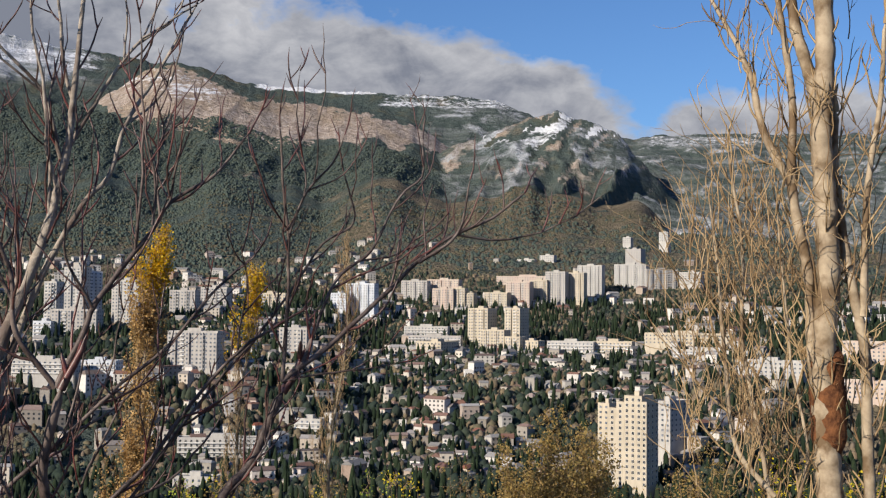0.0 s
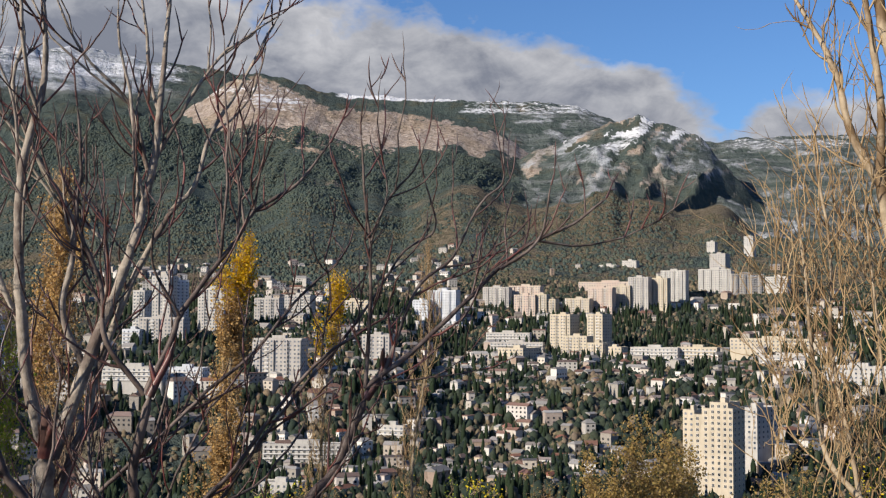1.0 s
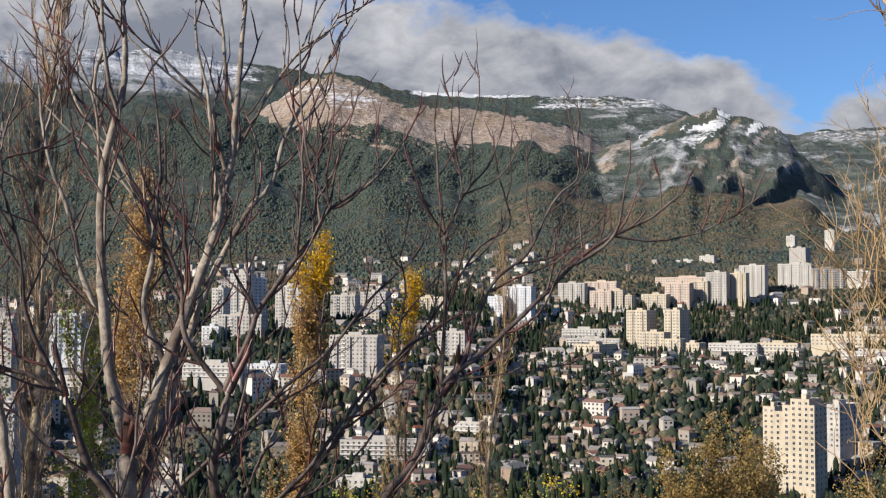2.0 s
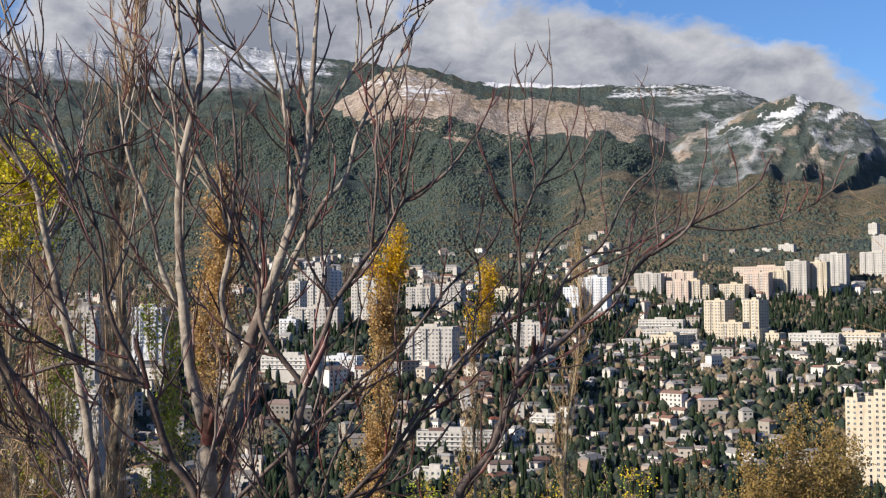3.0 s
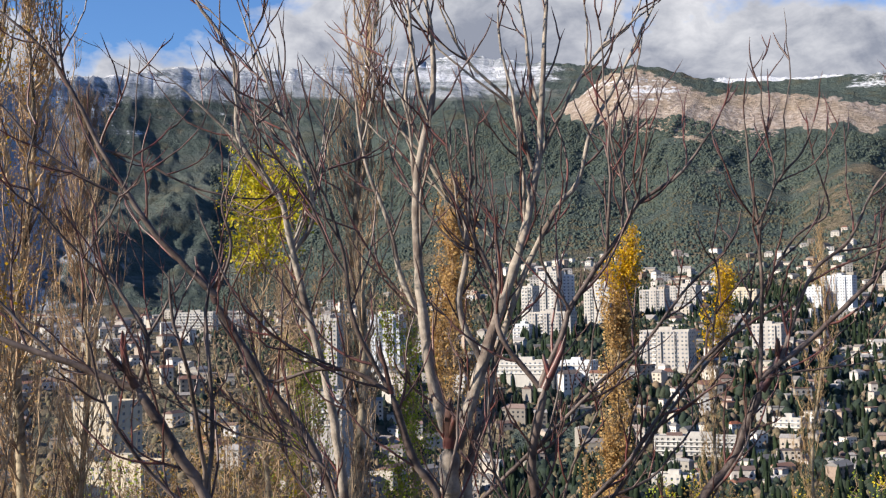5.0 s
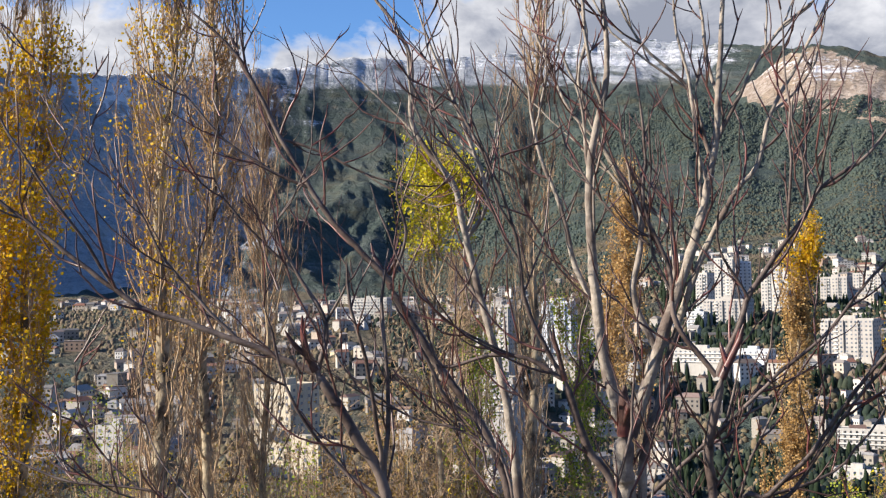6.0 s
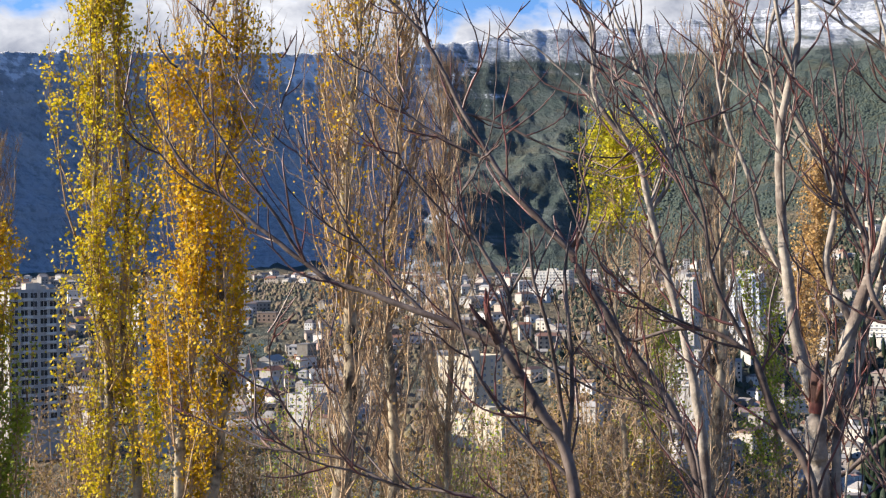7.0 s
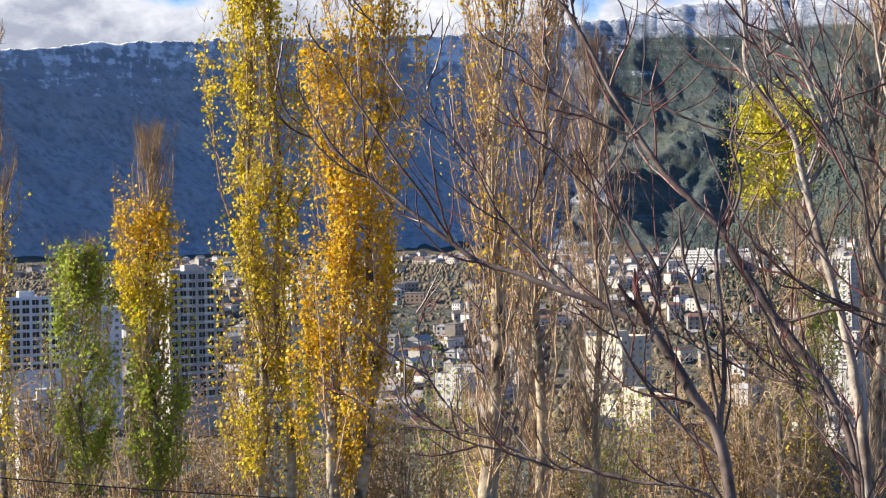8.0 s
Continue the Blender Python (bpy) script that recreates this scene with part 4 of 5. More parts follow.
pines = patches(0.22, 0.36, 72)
scatter("mountain_woods", "dark pine woods on the mountain side", "woods", L_HAZED_PINE, spots_in(60000, -9, 33, 2660, 3450, 2, 5.5, 4.5, 10, 71, lambda A, R, g: pines(A, R, g) & (A + g.normal(size=len(A)) * 1.3 + np.clip((2950 - R) / 60, 0, 5) > 1.8), mountain_h), LOW)

# ---- trees on the slope before the eye ----


def grow(tubes, tips, start, way, length, r0, rng, depth, up=0.5, side=None, sides=4):
    """A twig that bends upwards and bears smaller ones; its tips are gathered for leaves."""
    n = max(4, int(length / 0.07))
    n = min(n, 9)
    p, d = np.array(start, float), np.array(way, float)
    pts = [p.copy()]
    for i in range(n):
        d = d + np.array([0, 0, up * 1.8 / n]) + rng.normal(size=3) * 0.13
        d /= np.linalg.norm(d)
        p = p + d * length / n
        pts.append(p.copy())
    tubes.add(pts, np.linspace(r0, r0 * 0.55, n + 1), sides)
    tips.append((pts[-1], d))
    if depth > 0:
        for k in range(rng.randint(1, 3)):
            i = rng.randint(1, n)
            a = rng.normal(size=3)
            a -= d * a.dot(d)
            a /= max(np.linalg.norm(a), 1e-6)
            q = d * math.cos(0.75) + a * math.sin(0.75)
            grow(tubes, tips, pts[i], q, length * rng.uniform(0.35, 0.7), r0 * 0.74, rng, depth - 1, up, None, max(3, sides - 1))
    return pts


class BareTree:
    """A leafless tree whose limbs are given in metres to the right of and above the eye, on a plane far metres off."""

    def __init__(self, name, label, a, far, bark, twig_bark, seed, scale=1.0, dense=1.0):
        self.rng = np.random.RandomState(seed)
        self.a, self.far, self.bark, self.scale, self.twig_bark, self.dense = a, far, bark, scale, twig_bark, dense
        self.root = new(name)
        foot = float(ground_h(a, far))
        self.root.matrix_world = Matrix.Translation(polar(a, far, foot))
        self.foot, self.base = foot, polar(a, far, foot)
        self.back = np.array([-math.sin(radians(a)), math.cos(radians(a)), 0])
        self.right = np.array([math.cos(radians(a)), math.sin(radians(a)), 0])
        tagged(self.root, label, "tree", "bare trees on the slope")
        self.twigs, self.tips = Tubes(), []

    def local(self, u, h, dd):
        k = (self.far + dd) / self.far
        w = self.right * u * k + self.back * (self.far + dd) + np.array([0, 0, EYE + h * k])
        return w - np.array(self.base)

    def limb(self, r0, r1, ctrl):
        g = self.rng
        first = ctrl[0][1] < -0.17 * self.far
        drift = g.uniform(-0.25, 0.25) * self.scale
        pts = [self.local(u, h, drift * i / len(ctrl)) for i, (u, h) in enumerate(ctrl)]
        if first:
            p = pts[0].copy()
            p[2] = min(-0.3, p[2] - 0.5)
            p[0] *= 0.8
            pts.insert(0, p)
        line = smooth_line(pts, 0.06 * self.scale)
        n = len(line)
        line = line + np.cumsum(g.normal(size=(n, 3)), axis=0) * 0.0022 * self.scale
        t = np.linspace(0, 1, n)
        rad = (r0 + (r1 - r0) * t) * 1.16
        rad = rad * (1 + 0.10 * np.sin(np.arange(n) * 1.7 + g.uniform(0, 6)) * g.uniform(0.3, 1, n))
        tube = Tubes()
        tube.add(line, rad, 8 if r0 > 0.03 else 6)
        part("trunk" if first else "limb", tube.mesh("limb", self.bark), self.root)
        tan = np.gradient(line, axis=0)
        tan /= np.linalg.norm(tan, axis=1, keepdims=True)
        if self.scale == 1.0 and n > 14 and ctrl[-1][1] > -1.0:
            for q in range(g.randint(1, 4)):
                i = int(n * g.uniform(0.3 if not first else 0.6, 0.85))
                a = self.right * g.choice([-1, 1]) + self.back * g.uniform(-0.8, 0.8)
                a -= tan[i] * a.dot(tan[i])
                a /= np.linalg.norm(a)
                w = g.uniform(0.35, 0.65)
                L = g.uniform(0.7, 1.5)
                bough = Tubes()
                sub = grow(bough, self.tips, line[i], tan[i] * math.cos(w) + a * math.sin(w), L, min(rad[i] * 0.7, g.uniform(0.010, 0.016)), g, 0, 0.75, None, 6)
                part("bough", bough.mesh("bough", self.bark), self.root)
                for p, d in zip(sub[2:], np.diff(np.array(sub), axis=0)[1:]):
                    for _ in range(g.randint(0, 2)):
                        b = g.normal(size=3)
                        d = d / np.linalg.norm(d)
                        b -= d * b.dot(d)
                        b /= np.linalg.norm(b)
                        grow(self.twigs, self.tips, p, d * 0.75 + b * 0.66, g.uniform(0.18, 0.55), 0.0075, g, 1, 0.5)
        i = int(n * (0.45 if first else 0.12))
        side = 1
        while i < n:
            side = -side
            a = self.right * side + self.back * g.uniform(-0.7, 0.7) + np.array([0, 0, g.uniform(-0.1, 0.3)])
            a -= tan[i] * a.dot(tan[i])
            a /= np.linalg.norm(a)
            w = g.uniform(0.4, 0.8)
            grow(self.twigs, self.tips, line[i], tan[i] * math.cos(w) + a * math.sin(w), g.uniform(0.25, 0.95) * self.scale * (1.1 - 0.35 * t[i]),
                 min(rad[i] * 0.68, 0.0100 * self.scale), g, 1 if self.scale == 1.0 else 2, 0.6)
            i += max(1, int(g.uniform(3.5, 8.5) / self.dense))
        grow(self.twigs, self.tips, line[-1], tan[-1], 0.35 * self.scale, rad[-1], g, 1, 0.3)

    def broom(self, u0, u1, h0, h1, n):
        """Thin crooked shoots that climb over a stretch of the crown."""
        g = self.rng
        for k in range(n):
            u, h = g.uniform(u0, u1), g.uniform(h0, h1)
            p = self.local(u, h, g.uniform(-0.8, 0.8))
            d = self.right * g.normal() * 0.35 + self.back * g.normal() * 0.35 + np.array([0, 0, 1.0])
            grow(self.twigs, self.tips, p, d / np.linalg.norm(d), g.uniform(0.6, 1.5), 0.009, g, 2, 0.25)

    def wound(self, u, h0, h1, r):
        """Torn bark: an uneven brown shell on the trunk."""
        g = self.rng
        zs = np.linspace(h0, h1, 14)
        pts = [self.local(u + 0.015 * math.sin(z * 3), z, 0.0) for z in zs]
        tube = Tubes()
        tube.add(pts, (r * 1.02 + 0.02 * g.rand(14)) * np.clip(np.sin(np.linspace(0.35, 2.9, 14)) * 1.6, 0.6, 1), 9)
        part("torn_bark", tube.mesh("torn_bark", M_WOUND), self.root, "dark brown torn bark")

    def finish(self):
        tagged(part("twigs", self.twigs.mesh("twigs", self.twig_bark), self.root, "fine reddish twigs" if self.twig_bark is M_TWIG else "straw-coloured twisted twigs"), kind="stuff")

tree = BareTree("bare_tree", "bare grey-stemmed tree with dark red twigs on the slope", 24.0, 8.0, M_BARK, M_TWIG, 65)
tree.limb(0.057, 0.0566, [(0.29, -1.54), (0.28, -1.15), (0.29, -0.9)])
tree.limb(0.038, 0.0113, [(0.29, -0.92), (0.17, -0.44), (0.12, -0.05), (0.09, 0.49), (0.1, 0.96), (0.2, 1.43), (0.2, 1.87), (0.16, 2.16)])
tree.limb(0.041, 0.0094, [(0.31, -0.89), (0.46, -0.45), (0.57, -0.13), (0.76, 0.37), (0.9, 0.98), (0.93, 1.34), (0.97, 1.85), (0.99, 2.18)])
tree.limb(0.041, 0.0075, [(0.38, -1.54), (0.41, -0.98), (0.52, -0.66), (0.62, -0.24), (0.81, 0.26), (1.04, 0.69), (1.19, 0.86), (1.29, 1.22), (1.5, 1.58), (1.73, 2.05)])
tree.limb(0.023, 0.0075, [(0.5, -0.34), (0.36, 0.02), (0.41, 0.34), (0.4, 0.63), (0.15, 1.1), (0.04, 1.47), (0.1, 1.8), (-0.0, 2.13)])
tree.limb(0.015, 0.0057, [(0.88, 0.91), (0.74, 1.38), (0.49, 1.64), (0.35, 1.86), (0.25, 2.12)])
tree.limb(0.015, 0.0057, [(0.62, -0.02), (0.62, 0.34), (0.57, 0.52), (0.34, 0.7), (0.12, 1.0), (-0.02, 1.29)])
tree.limb(0.015, 0.0057, [(0.91, 1.01), (1.13, 1.44), (1.32, 1.73), (1.47, 1.87), (1.74, 2.08)])
tree.limb(0.019, 0.0075, [(0.12, -0.08), (-0.04, 0.28), (-0.11, 0.64), (-0.24, 1.01), (-0.31, 1.44)])
tree.finish()
tree = BareTree("bare_tree", "bare dark-barked tree with thin reddish twigs", 24.0, 7.4, M_DARK, M_TWIG, 66)
tree.limb(0.031, 0.0244, [(0.73, -1.43), (0.72, -0.91), (0.81, -0.47)])
tree.limb(0.017, 0.0070, [(0.81, -0.47), (0.58, -0.15), (0.55, 0.18), (0.4, 0.55), (0.41, 0.91), (0.38, 1.25)])
tree.limb(0.021, 0.0070, [(0.81, -0.47), (0.97, -0.13), (1.03, 0.04), (1.35, 0.49), (1.46, 0.66), (1.73, 0.85), (1.95, 1.13)])
tree.limb(0.010, 0.0052, [(1.35, 0.51), (1.36, 0.76), (1.29, 1.06), (1.31, 1.23)])
tree.limb(0.009, 0.0052, [(1.46, 0.67), (1.5, 0.95), (1.54, 1.12)])
tree.limb(0.009, 0.0052, [(1.01, 0.0), (0.85, 0.3), (0.85, 0.57)])
tree.finish()
tree = BareTree("bare_tree", "bare dark-barked tree with thin reddish twigs", 24.0, 8.2, M_DARK, M_TWIG, 67)
tree.limb(0.035, 0.0290, [(1.9, -1.6), (2.21, -1.03), (2.43, -0.55)])
tree.limb(0.015, 0.0058, [(2.42, -0.5), (2.44, 0.14), (2.44, 0.54), (2.57, 0.87), (2.76, 1.07), (2.85, 1.28)])
tree.limb(0.019, 0.0077, [(2.42, -0.5), (2.76, -0.26), (3.19, 0.1), (3.48, 0.38), (3.72, 0.55), (4.08, 0.72), (4.36, 0.93)])
tree.limb(0.008, 0.0039, [(2.42, -0.5), (2.67, -0.46), (3.06, -0.43), (3.31, -0.39)])
tree.limb(0.014, 0.0058, [(2.55, -0.42), (2.79, 0.18), (3.07, 0.42), (3.29, 0.83), (3.47, 1.0), (3.47, 1.29)])
tree.limb(0.012, 0.0058, [(3.46, 0.36), (3.77, 0.59), (3.87, 1.01)])
tree.limb(0.012, 0.0058, [(2.45, 0.5), (2.4, 0.99), (2.38, 1.31)])
tree.finish()
tree = BareTree("bare_tree", "bare dark-barked tree with thin reddish twigs", 24.0, 8.6, M_DARK, M_TWIG, 68)
tree.limb(0.020, 0.0061, [(1.09, -1.72), (1.42, -1.32), (1.8, -0.77), (2.24, -0.25), (2.53, 0.12), (2.79, 0.51), (3.05, 0.69), (2.96, 1.07)])
tree.limb(0.024, 0.0081, [(0.18, -1.65), (0.51, -1.35), (0.96, -0.94), (1.39, -0.53), (1.74, -0.24), (2.09, 0.18), (2.33, 0.4)])
tree.limb(0.028, 0.0101, [(1.05, -1.66), (1.29, -1.37), (1.6, -1.07), (1.88, -0.66), (2.19, -0.32), (2.46, -0.14)])
tree.finish()
tree = BareTree("bare_tree", "bare dark-barked tree with thin reddish twigs", 24.0, 7.2, M_DARK, M_TWIG, 69)
tree.limb(0.027, 0.0204, [(0.22, -1.41), (0.0, -0.84), (-0.11, -0.47)])
tree.limb(0.015, 0.0068, [(-0.11, -0.47), (-0.33, -0.35), (-0.56, -0.33), (-0.84, -0.39), (-0.92, -0.19)])
tree.limb(0.014, 0.0051, [(-0.11, -0.47), (-0.32, -0.03), (-0.38, 0.38), (-0.51, 0.76), (-0.67, 1.18)])
tree.finish()
tree = BareTree("bare_tree", "slim bare tree with a pale grey stem", 24.0, 8.4, M_BARK, M_TWIG, 71)
tree.limb(0.044, 0.0099, [(-0.44, -1.64), (-0.51, -0.82), (-0.6, -0.34), (-0.73, 0.17), (-0.84, 0.65), (-0.89, 0.85), (-1.17, 1.26), (-1.2, 1.79), (-1.5, 2.28)])
tree.limb(0.016, 0.0059, [(-0.8, 0.41), (-0.64, 0.73), (-0.79, 1.21), (-0.98, 1.7), (-1.14, 2.15)])
tree.limb(0.010, 0.0040, [(-1.15, 1.22), (-1.51, 1.59), (-1.67, 1.72)])
tree.finish()
tree = BareTree("bare_tree", "bare dark-barked tree with thin reddish twigs", 24.0, 7.0, M_DARK, M_TWIG, 72)
tree.limb(0.036, 0.0264, [(-1.12, -1.35), (-1.33, -0.8), (-1.56, -0.41)])
tree.limb(0.021, 0.0066, [(-1.55, -0.41), (-1.99, -0.22), (-2.34, -0.09), (-2.63, -0.0), (-2.96, 0.23), (-3.26, 0.47), (-3.56, 0.69), (-3.77, 0.97)])
tree.limb(0.015, 0.0049, [(-1.55, -0.41), (-1.5, -0.12), (-1.67, 0.19), (-1.8, 0.46), (-1.66, 0.7)])
tree.limb(0.010, 0.0033, [(-2.02, -0.21), (-2.48, 0.27), (-2.7, 0.66), (-2.96, 0.95)])
tree.limb(0.008, 0.0033, [(-1.51, -0.12), (-1.36, 0.18), (-1.49, 0.39)])
tree.limb(0.013, 0.0066, [(-1.09, -1.61), (-1.71, -1.34), (-2.23, -1.28), (-2.6, -1.12), (-3.1, -1.07), (-3.49, -0.91)])
tree.limb(0.012, 0.0049, [(-0.4, -1.21), (-0.62, -0.79), (-1.01, -0.66), (-1.34, -0.43), (-1.47, -0.23)])
tree.finish()
tree = BareTree("bare_tree", "bare dark-barked tree with thin reddish twigs", 24.0, 7.8, M_DARK, M_TWIG, 73)
tree.limb(0.026, 0.0239, [(-0.45, -1.52), (-0.62, -0.83), (-0.91, -0.39), (-1.23, 0.14)])
tree.limb(0.020, 0.0074, [(-1.23, 0.14), (-1.52, 0.44), (-1.67, 0.63), (-1.97, 1.12), (-2.11, 1.42), (-2.3, 1.73), (-2.64, 2.04)])
tree.limb(0.011, 0.0055, [(-1.23, 0.14), (-1.13, 0.47), (-1.18, 0.76), (-1.09, 0.95)])
tree.limb(0.009, 0.0055, [(-1.97, 1.11), (-1.67, 1.0), (-1.37, 0.84), (-1.07, 0.76)])
tree.finish()
tree = BareTree("poplar", "pale-barked leafless poplar with a torn trunk and twisted twigs", -16.0, 16.0, M_PALE, M_STRAW, 7, 1.5, 1.7)
tree.limb(0.181, 0.0980, [(0.55, -2.98), (0.51, -1.71), (0.48, -0.58), (0.54, 0.57), (0.49, 1.87), (0.47, 2.31), (0.52, 3.33), (0.51, 4.36)])
tree.limb(0.090, 0.0528, [(0.48, 2.12), (0.35, 2.92), (0.16, 3.58), (0.04, 4.24)])
tree.limb(0.075, 0.0302, [(0.41, -1.15), (0.3, -0.44), (0.26, 0.42), (0.06, 1.66), (0.08, 2.58), (-0.03, 3.58), (-0.14, 4.25)])
tree.limb(0.053, 0.0189, [(0.08, 1.66), (-0.27, 2.4), (-0.43, 3.08), (-0.64, 3.61), (-0.96, 4.23)])
tree.limb(0.090, 0.0452, [(0.99, -2.95), (0.97, -2.25), (0.93, -0.57), (0.81, 0.28), (0.67, 1.14), (0.59, 2.01), (0.62, 2.59)])
tree.limb(0.045, 0.0226, [(0.93, -0.0), (0.99, 1.57), (1.14, 2.79), (1.2, 3.73)])
tree.limb(0.045, 0.0151, [(-0.06, -3.02), (-0.15, -2.31), (-0.3, -1.39), (-0.45, -0.31), (-0.45, 0.86), (-0.61, 2.12)])
tree.limb(0.034, 0.0113, [(0.04, -3.01), (0.19, -1.73), (0.02, -0.66), (-0.08, 0.42), (-0.15, 1.3)])
tree.limb(0.034, 0.0113, [(-0.16, -2.31), (-0.65, -1.69), (-0.79, -0.6), (-0.86, 0.57), (-0.97, 1.46)])
tree.wound(0.50, -1.75, -0.28, 0.213)
tree.broom(-1.3, 0.1, -2.4, 1.2, 130)
tree.broom(0.5, 1.3, -2.0, 3.6, 36)
tree.broom(-0.9, 0.6, 1.2, 3.8, 24)
tree.finish()


def poplar(label, a, far, top, spread, bark, twig_bark, leaf, seed, leafy=(0.0, 1.0), amount=1.0, lean=0.0, trunk=0.11, branches=60, leaf_size=0.085, tip_leaf=None, name="poplar", bottom=None, stems=1, droop=0.0, low_leaf=None, tip_from=0.82):
    """An upright poplar: a trunk, limbs that climb close to it, fine twigs and separate leaves. top: degrees over the eye;
    spread: half the crown's width in metres; leafy: the leafy stretch, in shares of the height that can be seen."""
    g = np.random.RandomState(seed)
    foot = float(ground_h(a, far))
    root = new(name)
    root.matrix_world = Matrix.Translation(polar(a, far, foot))
    tagged(root, label, "tree", "poplars on the slope" if name == "poplar" else "")
    H = far * math.tan(radians(top)) - foot
    see = far * math.tan(radians(-9.5 if bottom is None else bottom)) - foot
    right = np.array([math.cos(radians(a)), math.sin(radians(a)), 0])
    twigs, leaves, tipl, lowl = Tubes(), Leaves(g), Leaves(g), Leaves(g)

    def axis(z, k=0):
        return right * (lean * (z - H) / (H - see) + 0.12 * math.sin(z * 0.8 + seed + k)) + np.array([0, 0, z])
    for s in range(stems):
        off = (s - (stems - 1) / 2) * spread * 0.55
        tube = Tubes()
        zs = np.linspace(-0.3, H * (1 - 0.05 * s), 26)
        line = np.array([axis(z, s * 2.1) + right * off * min(1, z / (H * 0.4)) for z in zs])
        tube.add(line, np.interp(zs, [0, see, H], [trunk * 1.3, trunk, 0.012]), 8)
        part("trunk", tube.mesh("trunk", bark), root)
    lim = []
    for b in range(branches):
        z0 = see - 1.5 + (H - see + 1.0) * (b / branches) ** 1.05
        s = b % stems
        t = g.uniform(0, 2 * math.pi)
        out = right * math.cos(t) + np.cross([0, 0, 1], right) * math.sin(t)
        share = max(0.0, (z0 - see) / (H - see))
        reach = spread * g.uniform(0.25, 0.95) * (1.0 if share < 0.6 else max(0.18, (1.06 - share) / 0.46))
        length = (0.35 * spread + reach * 0.7) * g.uniform(2.6, 4.4)
        length = min(length, max(0.5, (H - z0) * 0.95))
        p0 = axis(z0, s * 2.1) + right * (s - (stems - 1) / 2) * spread * 0.55
        k = np.linspace(0, 1, 9)
        pts = p0 + np.outer(reach * (1 - (1 - k) ** 2.8), out) + np.outer(length * k ** 1.15, [0, 0, 1]) + np.cumsum(g.normal(size=(9, 3)), 0) * 0.035
        if droop:
            pts[:, 2] -= droop * length * k ** 3
        r0 = min(trunk * 0.3, 0.034) * g.uniform(0.5, 1.0)
        one = Tubes()
        one.add(pts, np.linspace(r0, 0.006, 9), 5)
        part("branch", one.mesh("branch", twig_bark), root)
        for i in range(1, 9):
            for q in range(g.randint(2, 6)):
                d = out * g.uniform(-0.35, 0.5) + g.normal(size=3) * 0.30 + np.array([0, 0, 1.25 - droop * 3.6])
                d /= np.linalg.norm(d)
                L = g.uniform(0.25, 0.9) * spread * 0.75
                m = 5
                tw = pts[i] + np.outer(np.linspace(0, L, m), d) + np.cumsum(g.normal(size=(m, 3)), 0) * 0.03
                twigs.add(tw, np.linspace(0.009, 0.004, m), 3)
                z = (tw[-1][2] - see) / (H - see)
                if leaf is not None and leafy[0] <= z + g.uniform(-0.08, 0.08) <= leafy[1]:
                    dense = 0.5 + 0.27 * math.sin(tw[-1][2] * 1.9 + seed) * math.sin(tw[-1][2] * 0.83 + tw[-1][0] * 2.3 + 2 * seed) + g.uniform(-0.12, 0.12)
                    n = g.poisson(max(0.0, amount * 21 * (dense - 0.25) * 2))
                    for _ in range(n):
                        c = tw[g.randint(1, m)] + g.normal(size=3) * 0.09
                        if low_leaf is not None and z < 0.42 + g.uniform(-0.12, 0.12):
                            lowl.add(c, leaf_size * g.uniform(0.7, 1.4))
                            continue
                        (tipl if tip_leaf is not None and z > tip_from + g.uniform(-0.06, 0.06) else leaves).add(c, leaf_size * g.uniform(0.6, 1.25))
    tagged(part("twigs", twigs.mesh("twigs", twig_bark), root, "fine upright twigs"), kind="stuff")
    if leaves.p:
        tagged(part("leaves", leaves.mesh("leaves", leaf), root), kind="stuff")
    if tipl.p:
        tagged(part("leaves", tipl.mesh("leaves", tip_leaf), root, "brighter leaves at the tip"), kind="stuff")
    if lowl.p:
        tagged(part("leaves", lowl.mesh("leaves", low_leaf), root, "green lower leaves"), kind="stuff")
    return root


poplar("slender poplar with orange autumn leaves and yellow tip", 13.24, 45, 3.6, 0.85, M_POPBARK, M_STRAW, L_ORANGE, 101, (0.0, 0.97), 0.75, 0.9, 0.10, 62, 0.10, L_YELLOW)
poplar("half-bare slender poplar with yellow leaves at its top", 8.95, 48, 1.9, 0.85, M_POPBARK, M_STRAW, L_YELLOW, 102, (0.72, 1.0), 0.4, 0.65, 0.08, 46, 0.10)
poplar("bare slender poplar with pale upright twigs", 4.3, 48, 3.3, 0.75, M_POPBARK, M_STRAW, None, 103, lean=0.9, trunk=0.08, branches=46)
poplar("poplar with dense tawny leaves", 21.7, 40, 6.2, 0.95, M_POPBARK, M_POPTWIG, L_ORANGE, 104, (0.35, 1.0), 1.0, 0.0, 0.10, 56, 0.09)
poplar("tall bare poplar with brown twigs", 25.6, 28, 17.0, 0.85, M_POPBARK, M_POPTWIG, None, 105, lean=0.4, trunk=0.15, branches=84)
poplar("poplar with drooping yellow-green leaves", 30.7, 35, 7.4, 1.5, M_POPBARK, M_POPTWIG, L_CITRON, 106, (0.76, 1.0), 1.7, 0.0, 0.09, 56, 0.10, droop=0.25)
poplar("olive-green young poplar with sparse leaves", 29.0, 37, 2.0, 1.2, M_POPBARK, M_POPTWIG, L_GREEN, 116, (0.0, 0.8), 0.5, 0.1, 0.07, 40, 0.09)
poplar("olive-green young poplar with sparse leaves", 23.6, 38, 1.2, 0.9, M_POPBARK, M_POPTWIG, L_GREEN, 117, (0.0, 0.9), 0.45, 0.1, 0.07, 36, 0.09)
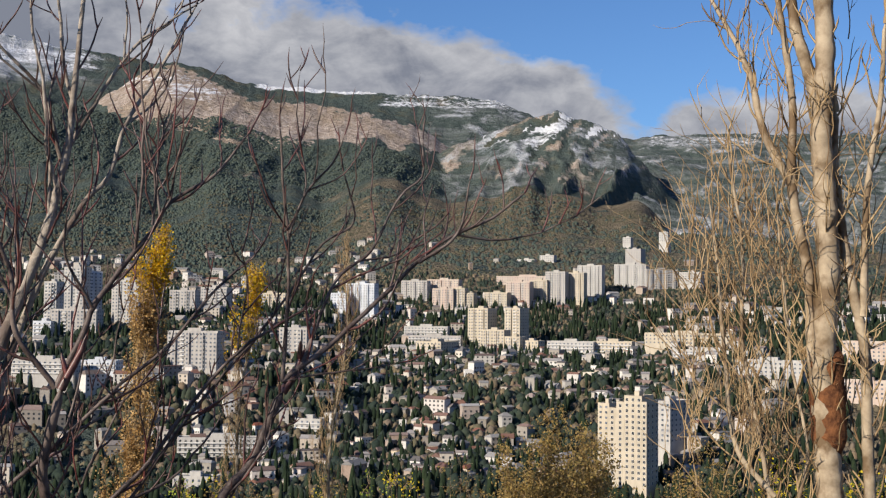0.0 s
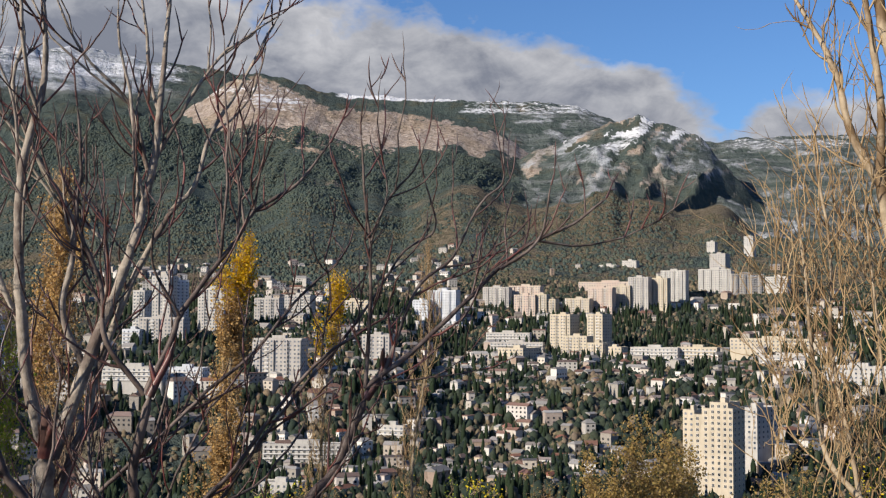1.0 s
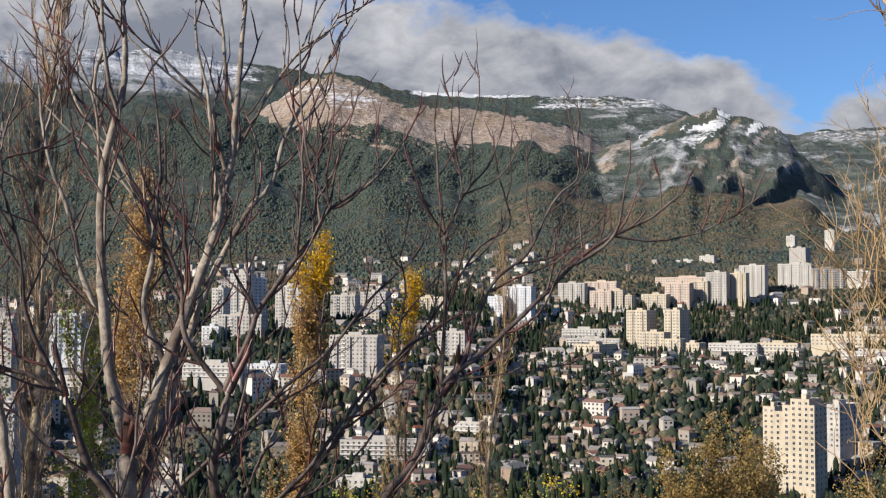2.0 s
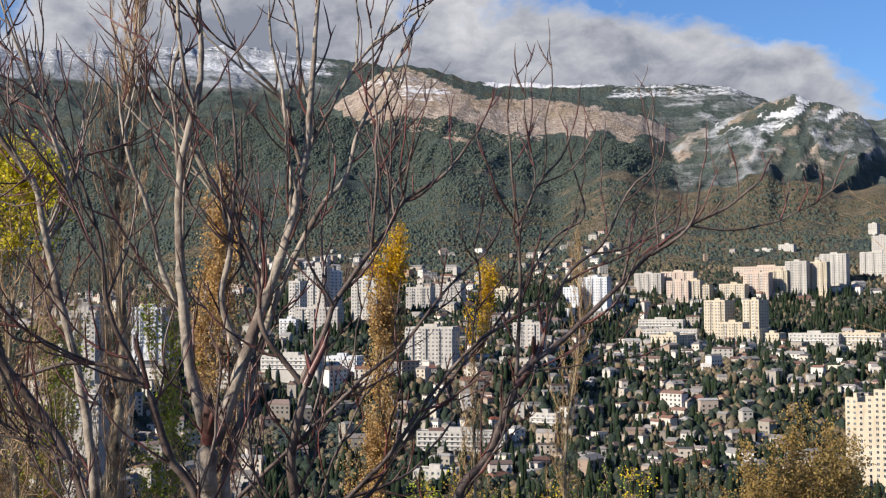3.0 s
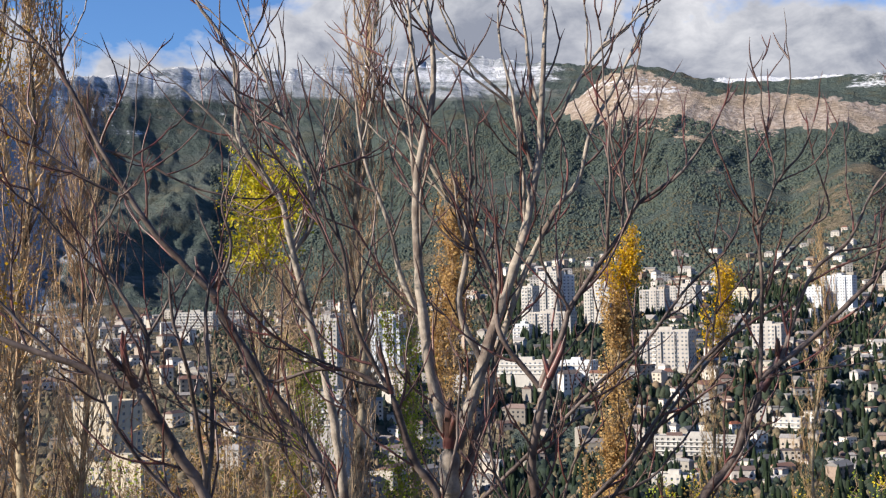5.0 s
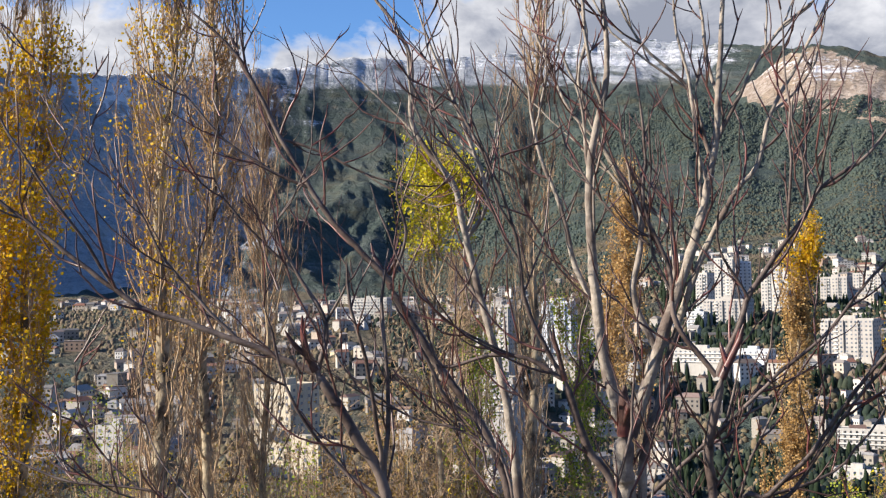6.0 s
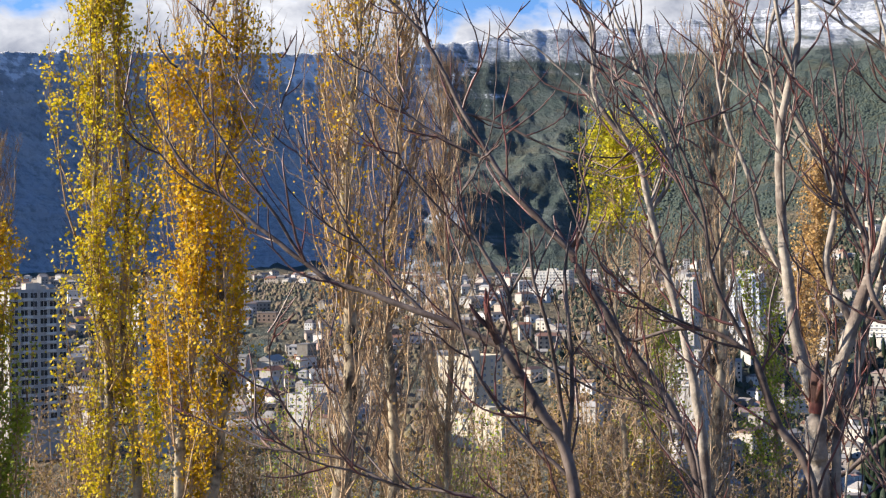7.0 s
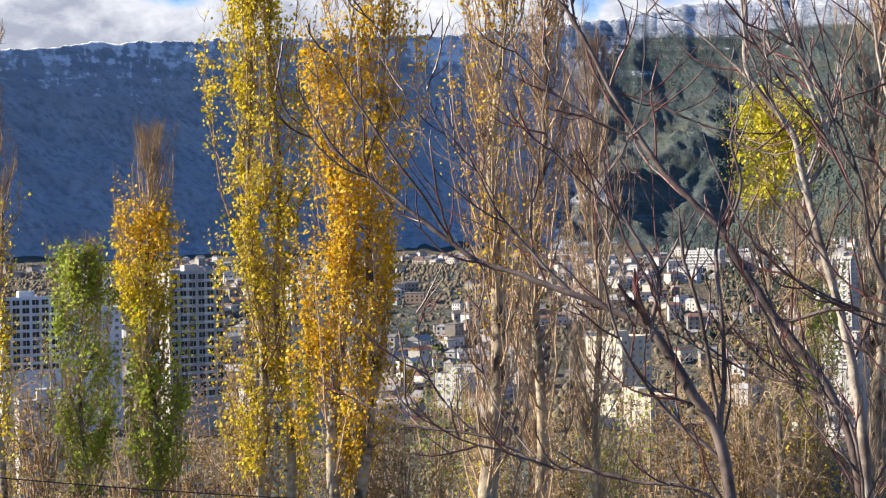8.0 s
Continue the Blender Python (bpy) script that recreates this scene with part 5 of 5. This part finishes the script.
poplar("tall poplar with thick trunk and few yellow leaves", 42.8, 25, 18.0, 0.95, M_POPBARK, M_POPTWIG, L_YELLOW, 107, (0.3, 1.0), 0.12, 0.5, 0.20, 100, 0.075)
poplar("tall bare poplar with dense brown twigs", 40.9, 27, 16.5, 1.0, M_POPBARK, M_POPTWIG, L_ORANGE, 108, (0.2, 1.0), 0.10, 0.4, 0.14, 96, 0.075)
poplar("bare poplar with dense brown twigs", 38.8, 35, 10.0, 1.15, M_POPBARK, M_POPTWIG, None, 109, trunk=0.10, branches=96)
poplar("poplar with bright yellow autumn leaves", 49.3, 30, 15.0, 1.35, M_POPBARK, M_POPTWIG, L_YELLOW, 110, (0.0, 0.86), 0.85, 0.7, 0.15, 92, 0.10, stems=2)
poplar("poplar with yellow-green leaves", 54.7, 32, 14.5, 1.15, M_POPBARK, M_STRAW, L_LIME, 111, (0.0, 1.0), 0.6, -0.3, 0.13, 88, 0.10, stems=2)
poplar("smaller poplar, yellow on top and green below", 60.0, 36, 6.2, 1.15, M_POPBARK, M_STRAW, L_LIME, 112, (0.0, 0.80), 0.55, -0.2, 0.10, 70, 0.11, L_YELLOW, low_leaf=L_GREEN, tip_from=0.66)
poplar("leafy green young poplar", 62.8, 37, 0.9, 1.1, M_POPBARK, M_STRAW, L_GREEN, 113, (0.0, 1.0), 0.5, 0.0, 0.08, 46, 0.11)
poplar("bare thin poplar with pale twigs", 66.4, 33, 11.0, 0.6, M_POPBARK, M_STRAW, L_LIME, 114, (0.0, 0.6), 0.2, 0.0, 0.10, 40, 0.09)


def thicket(label, a, far, top, spread, leaf, seed, amount, twig_bark, stems=26, leaf_size=0.10, name="bush"):
    """A many-stemmed bush or small round tree with twigs and separate leaves."""
    g = np.random.RandomState(seed)
    foot = float(ground_h(a, far))
    H = far * math.tan(radians(top)) - foot
    root = new(name)
    root.matrix_world = Matrix.Translation(polar(a, far, foot))
    tagged(root, label, "bush" if name == "bush" else "tree")
    tw, lv = Tubes(), Leaves(g)
    trunk = Tubes()
    trunk.add([(0, 0, -0.4), (0.05, 0, H * 0.3), (0, 0.1, H * 0.62), (0.1, 0, H * 0.85)], [0.16, 0.13, 0.08, 0.02], 7)
    part("trunk", trunk.mesh("trunk", M_POPBARK), root)
    for s in range(stems):
        t = g.uniform(0, 6.283)
        z0 = H * g.uniform(0.3, 0.7)
        out = np.array([math.cos(t), math.sin(t), 0])
        reach = spread * g.uniform(0.2, 1.0)
        z1 = z0 + (H - z0) * math.sqrt(max(0.05, 1 - (reach / spread) ** 2)) * g.uniform(0.6, 1.0)
        k = np.linspace(0, 1, 8)
        pts = np.outer(reach * k ** 0.8, out) + np.outer(z0 + (z1 - z0) * k, [0, 0, 1]) + np.cumsum(g.normal(size=(8, 3)), 0) * 0.05
        tw.add(pts, np.linspace(0.035, 0.008, 8), 4)
        for i in range(2, 8):
            for q in range(4):
                d = out * g.uniform(-0.3, 1) + g.normal(size=3) * 0.6 + np.array([0, 0, 0.5])
                d /= np.linalg.norm(d)
                L = g.uniform(0.4, 1.2) * spread * 0.3
                u = pts[i] + np.outer(np.linspace(0, L, 5), d) + np.cumsum(g.normal(size=(5, 3)), 0) * 0.04
                tw.add(u, np.linspace(0.012, 0.005, 5), 3)
                for _ in range(g.poisson(7 * amount)):
                    lv.add(u[g.randint(1, 5)] + g.normal(size=3) * 0.16, leaf_size * g.uniform(0.6, 1.3))
    tagged(part("branches", tw.mesh("branches", twig_bark), root), kind="stuff")
    if lv.p:
        tagged(part("leaves", lv.mesh("leaves", leaf), root), kind="stuff")
    return root


TAN_TREE = "round tree with thin tan and ochre leaves"
thicket(TAN_TREE, -6.0, 60, -4.5, 3.3, L_TAN, 201, 3.0, M_STRAW, 90, 0.13, "tree")
thicket(TAN_TREE, -3.7, 62, -5.8, 2.4, L_TAN, 202, 2.6, M_STRAW, 60, 0.13, "tree")
thicket(TAN_TREE, -12.3, 55, -4.9, 2.6, L_TAN, 203, 1.4, M_STRAW, 44, 0.12, "tree")
thicket(TAN_TREE, -15.5, 50, -6.0, 2.4, L_LIME, 204, 0.4, M_STRAW, 44, 0.11, "tree")
thicket(TAN_TREE, -19.8, 50, -6.5, 2.0, L_LIME, 205, 0.9, M_STRAW, 40, 0.11, "tree")
g = np.random.RandomState(9)
for i in range(10):
    thicket("low olive and ochre bush at the foot of the slope", 14.5 - i * 1.65 + g.uniform(-0.5, 0.5), 52 + g.uniform(0, 8), -7.2 + g.uniform(-0.7, 0.3), 2.2, (L_TAN, L_GREEN, L_LIME)[i % 3], 210 + i, 0.8, M_POPTWIG, 26, 0.12)
for i in range(22):
    thicket("brown leafless thicket with a few dry leaves", 67 - i * 2.05 + g.uniform(-0.6, 0.6), 34 + g.uniform(0, 14), -3.6 + g.uniform(-2.2, 1.4), 1.9, (L_TAN, L_TAN, L_GREEN, L_LIME)[i % 4] if i % 3 else L_TAN, 240 + i, 0.35, M_POPTWIG, 30, 0.10)


# ---- cable over the slope ----
cable = Tubes()
ends = polar(72, 24, -3.45), polar(44, 26, -5.3)
k = np.linspace(0, 1, 40)
cable.add(np.outer(1 - k, ends[0]) + np.outer(k, ends[1]) - np.outer(np.sin(k * math.pi) * 0.12, [0, 0, 1]), np.full(40, 0.012), 5)
M_CABLE = speckled("cable_rubber", (0.02, 0.02, 0.02), (0.05, 0.05, 0.05), 30.0, 0.6)
tagged(new("cable", cable.mesh("cable", M_CABLE)), "thin black cable strung between trees on the slope", "cable")
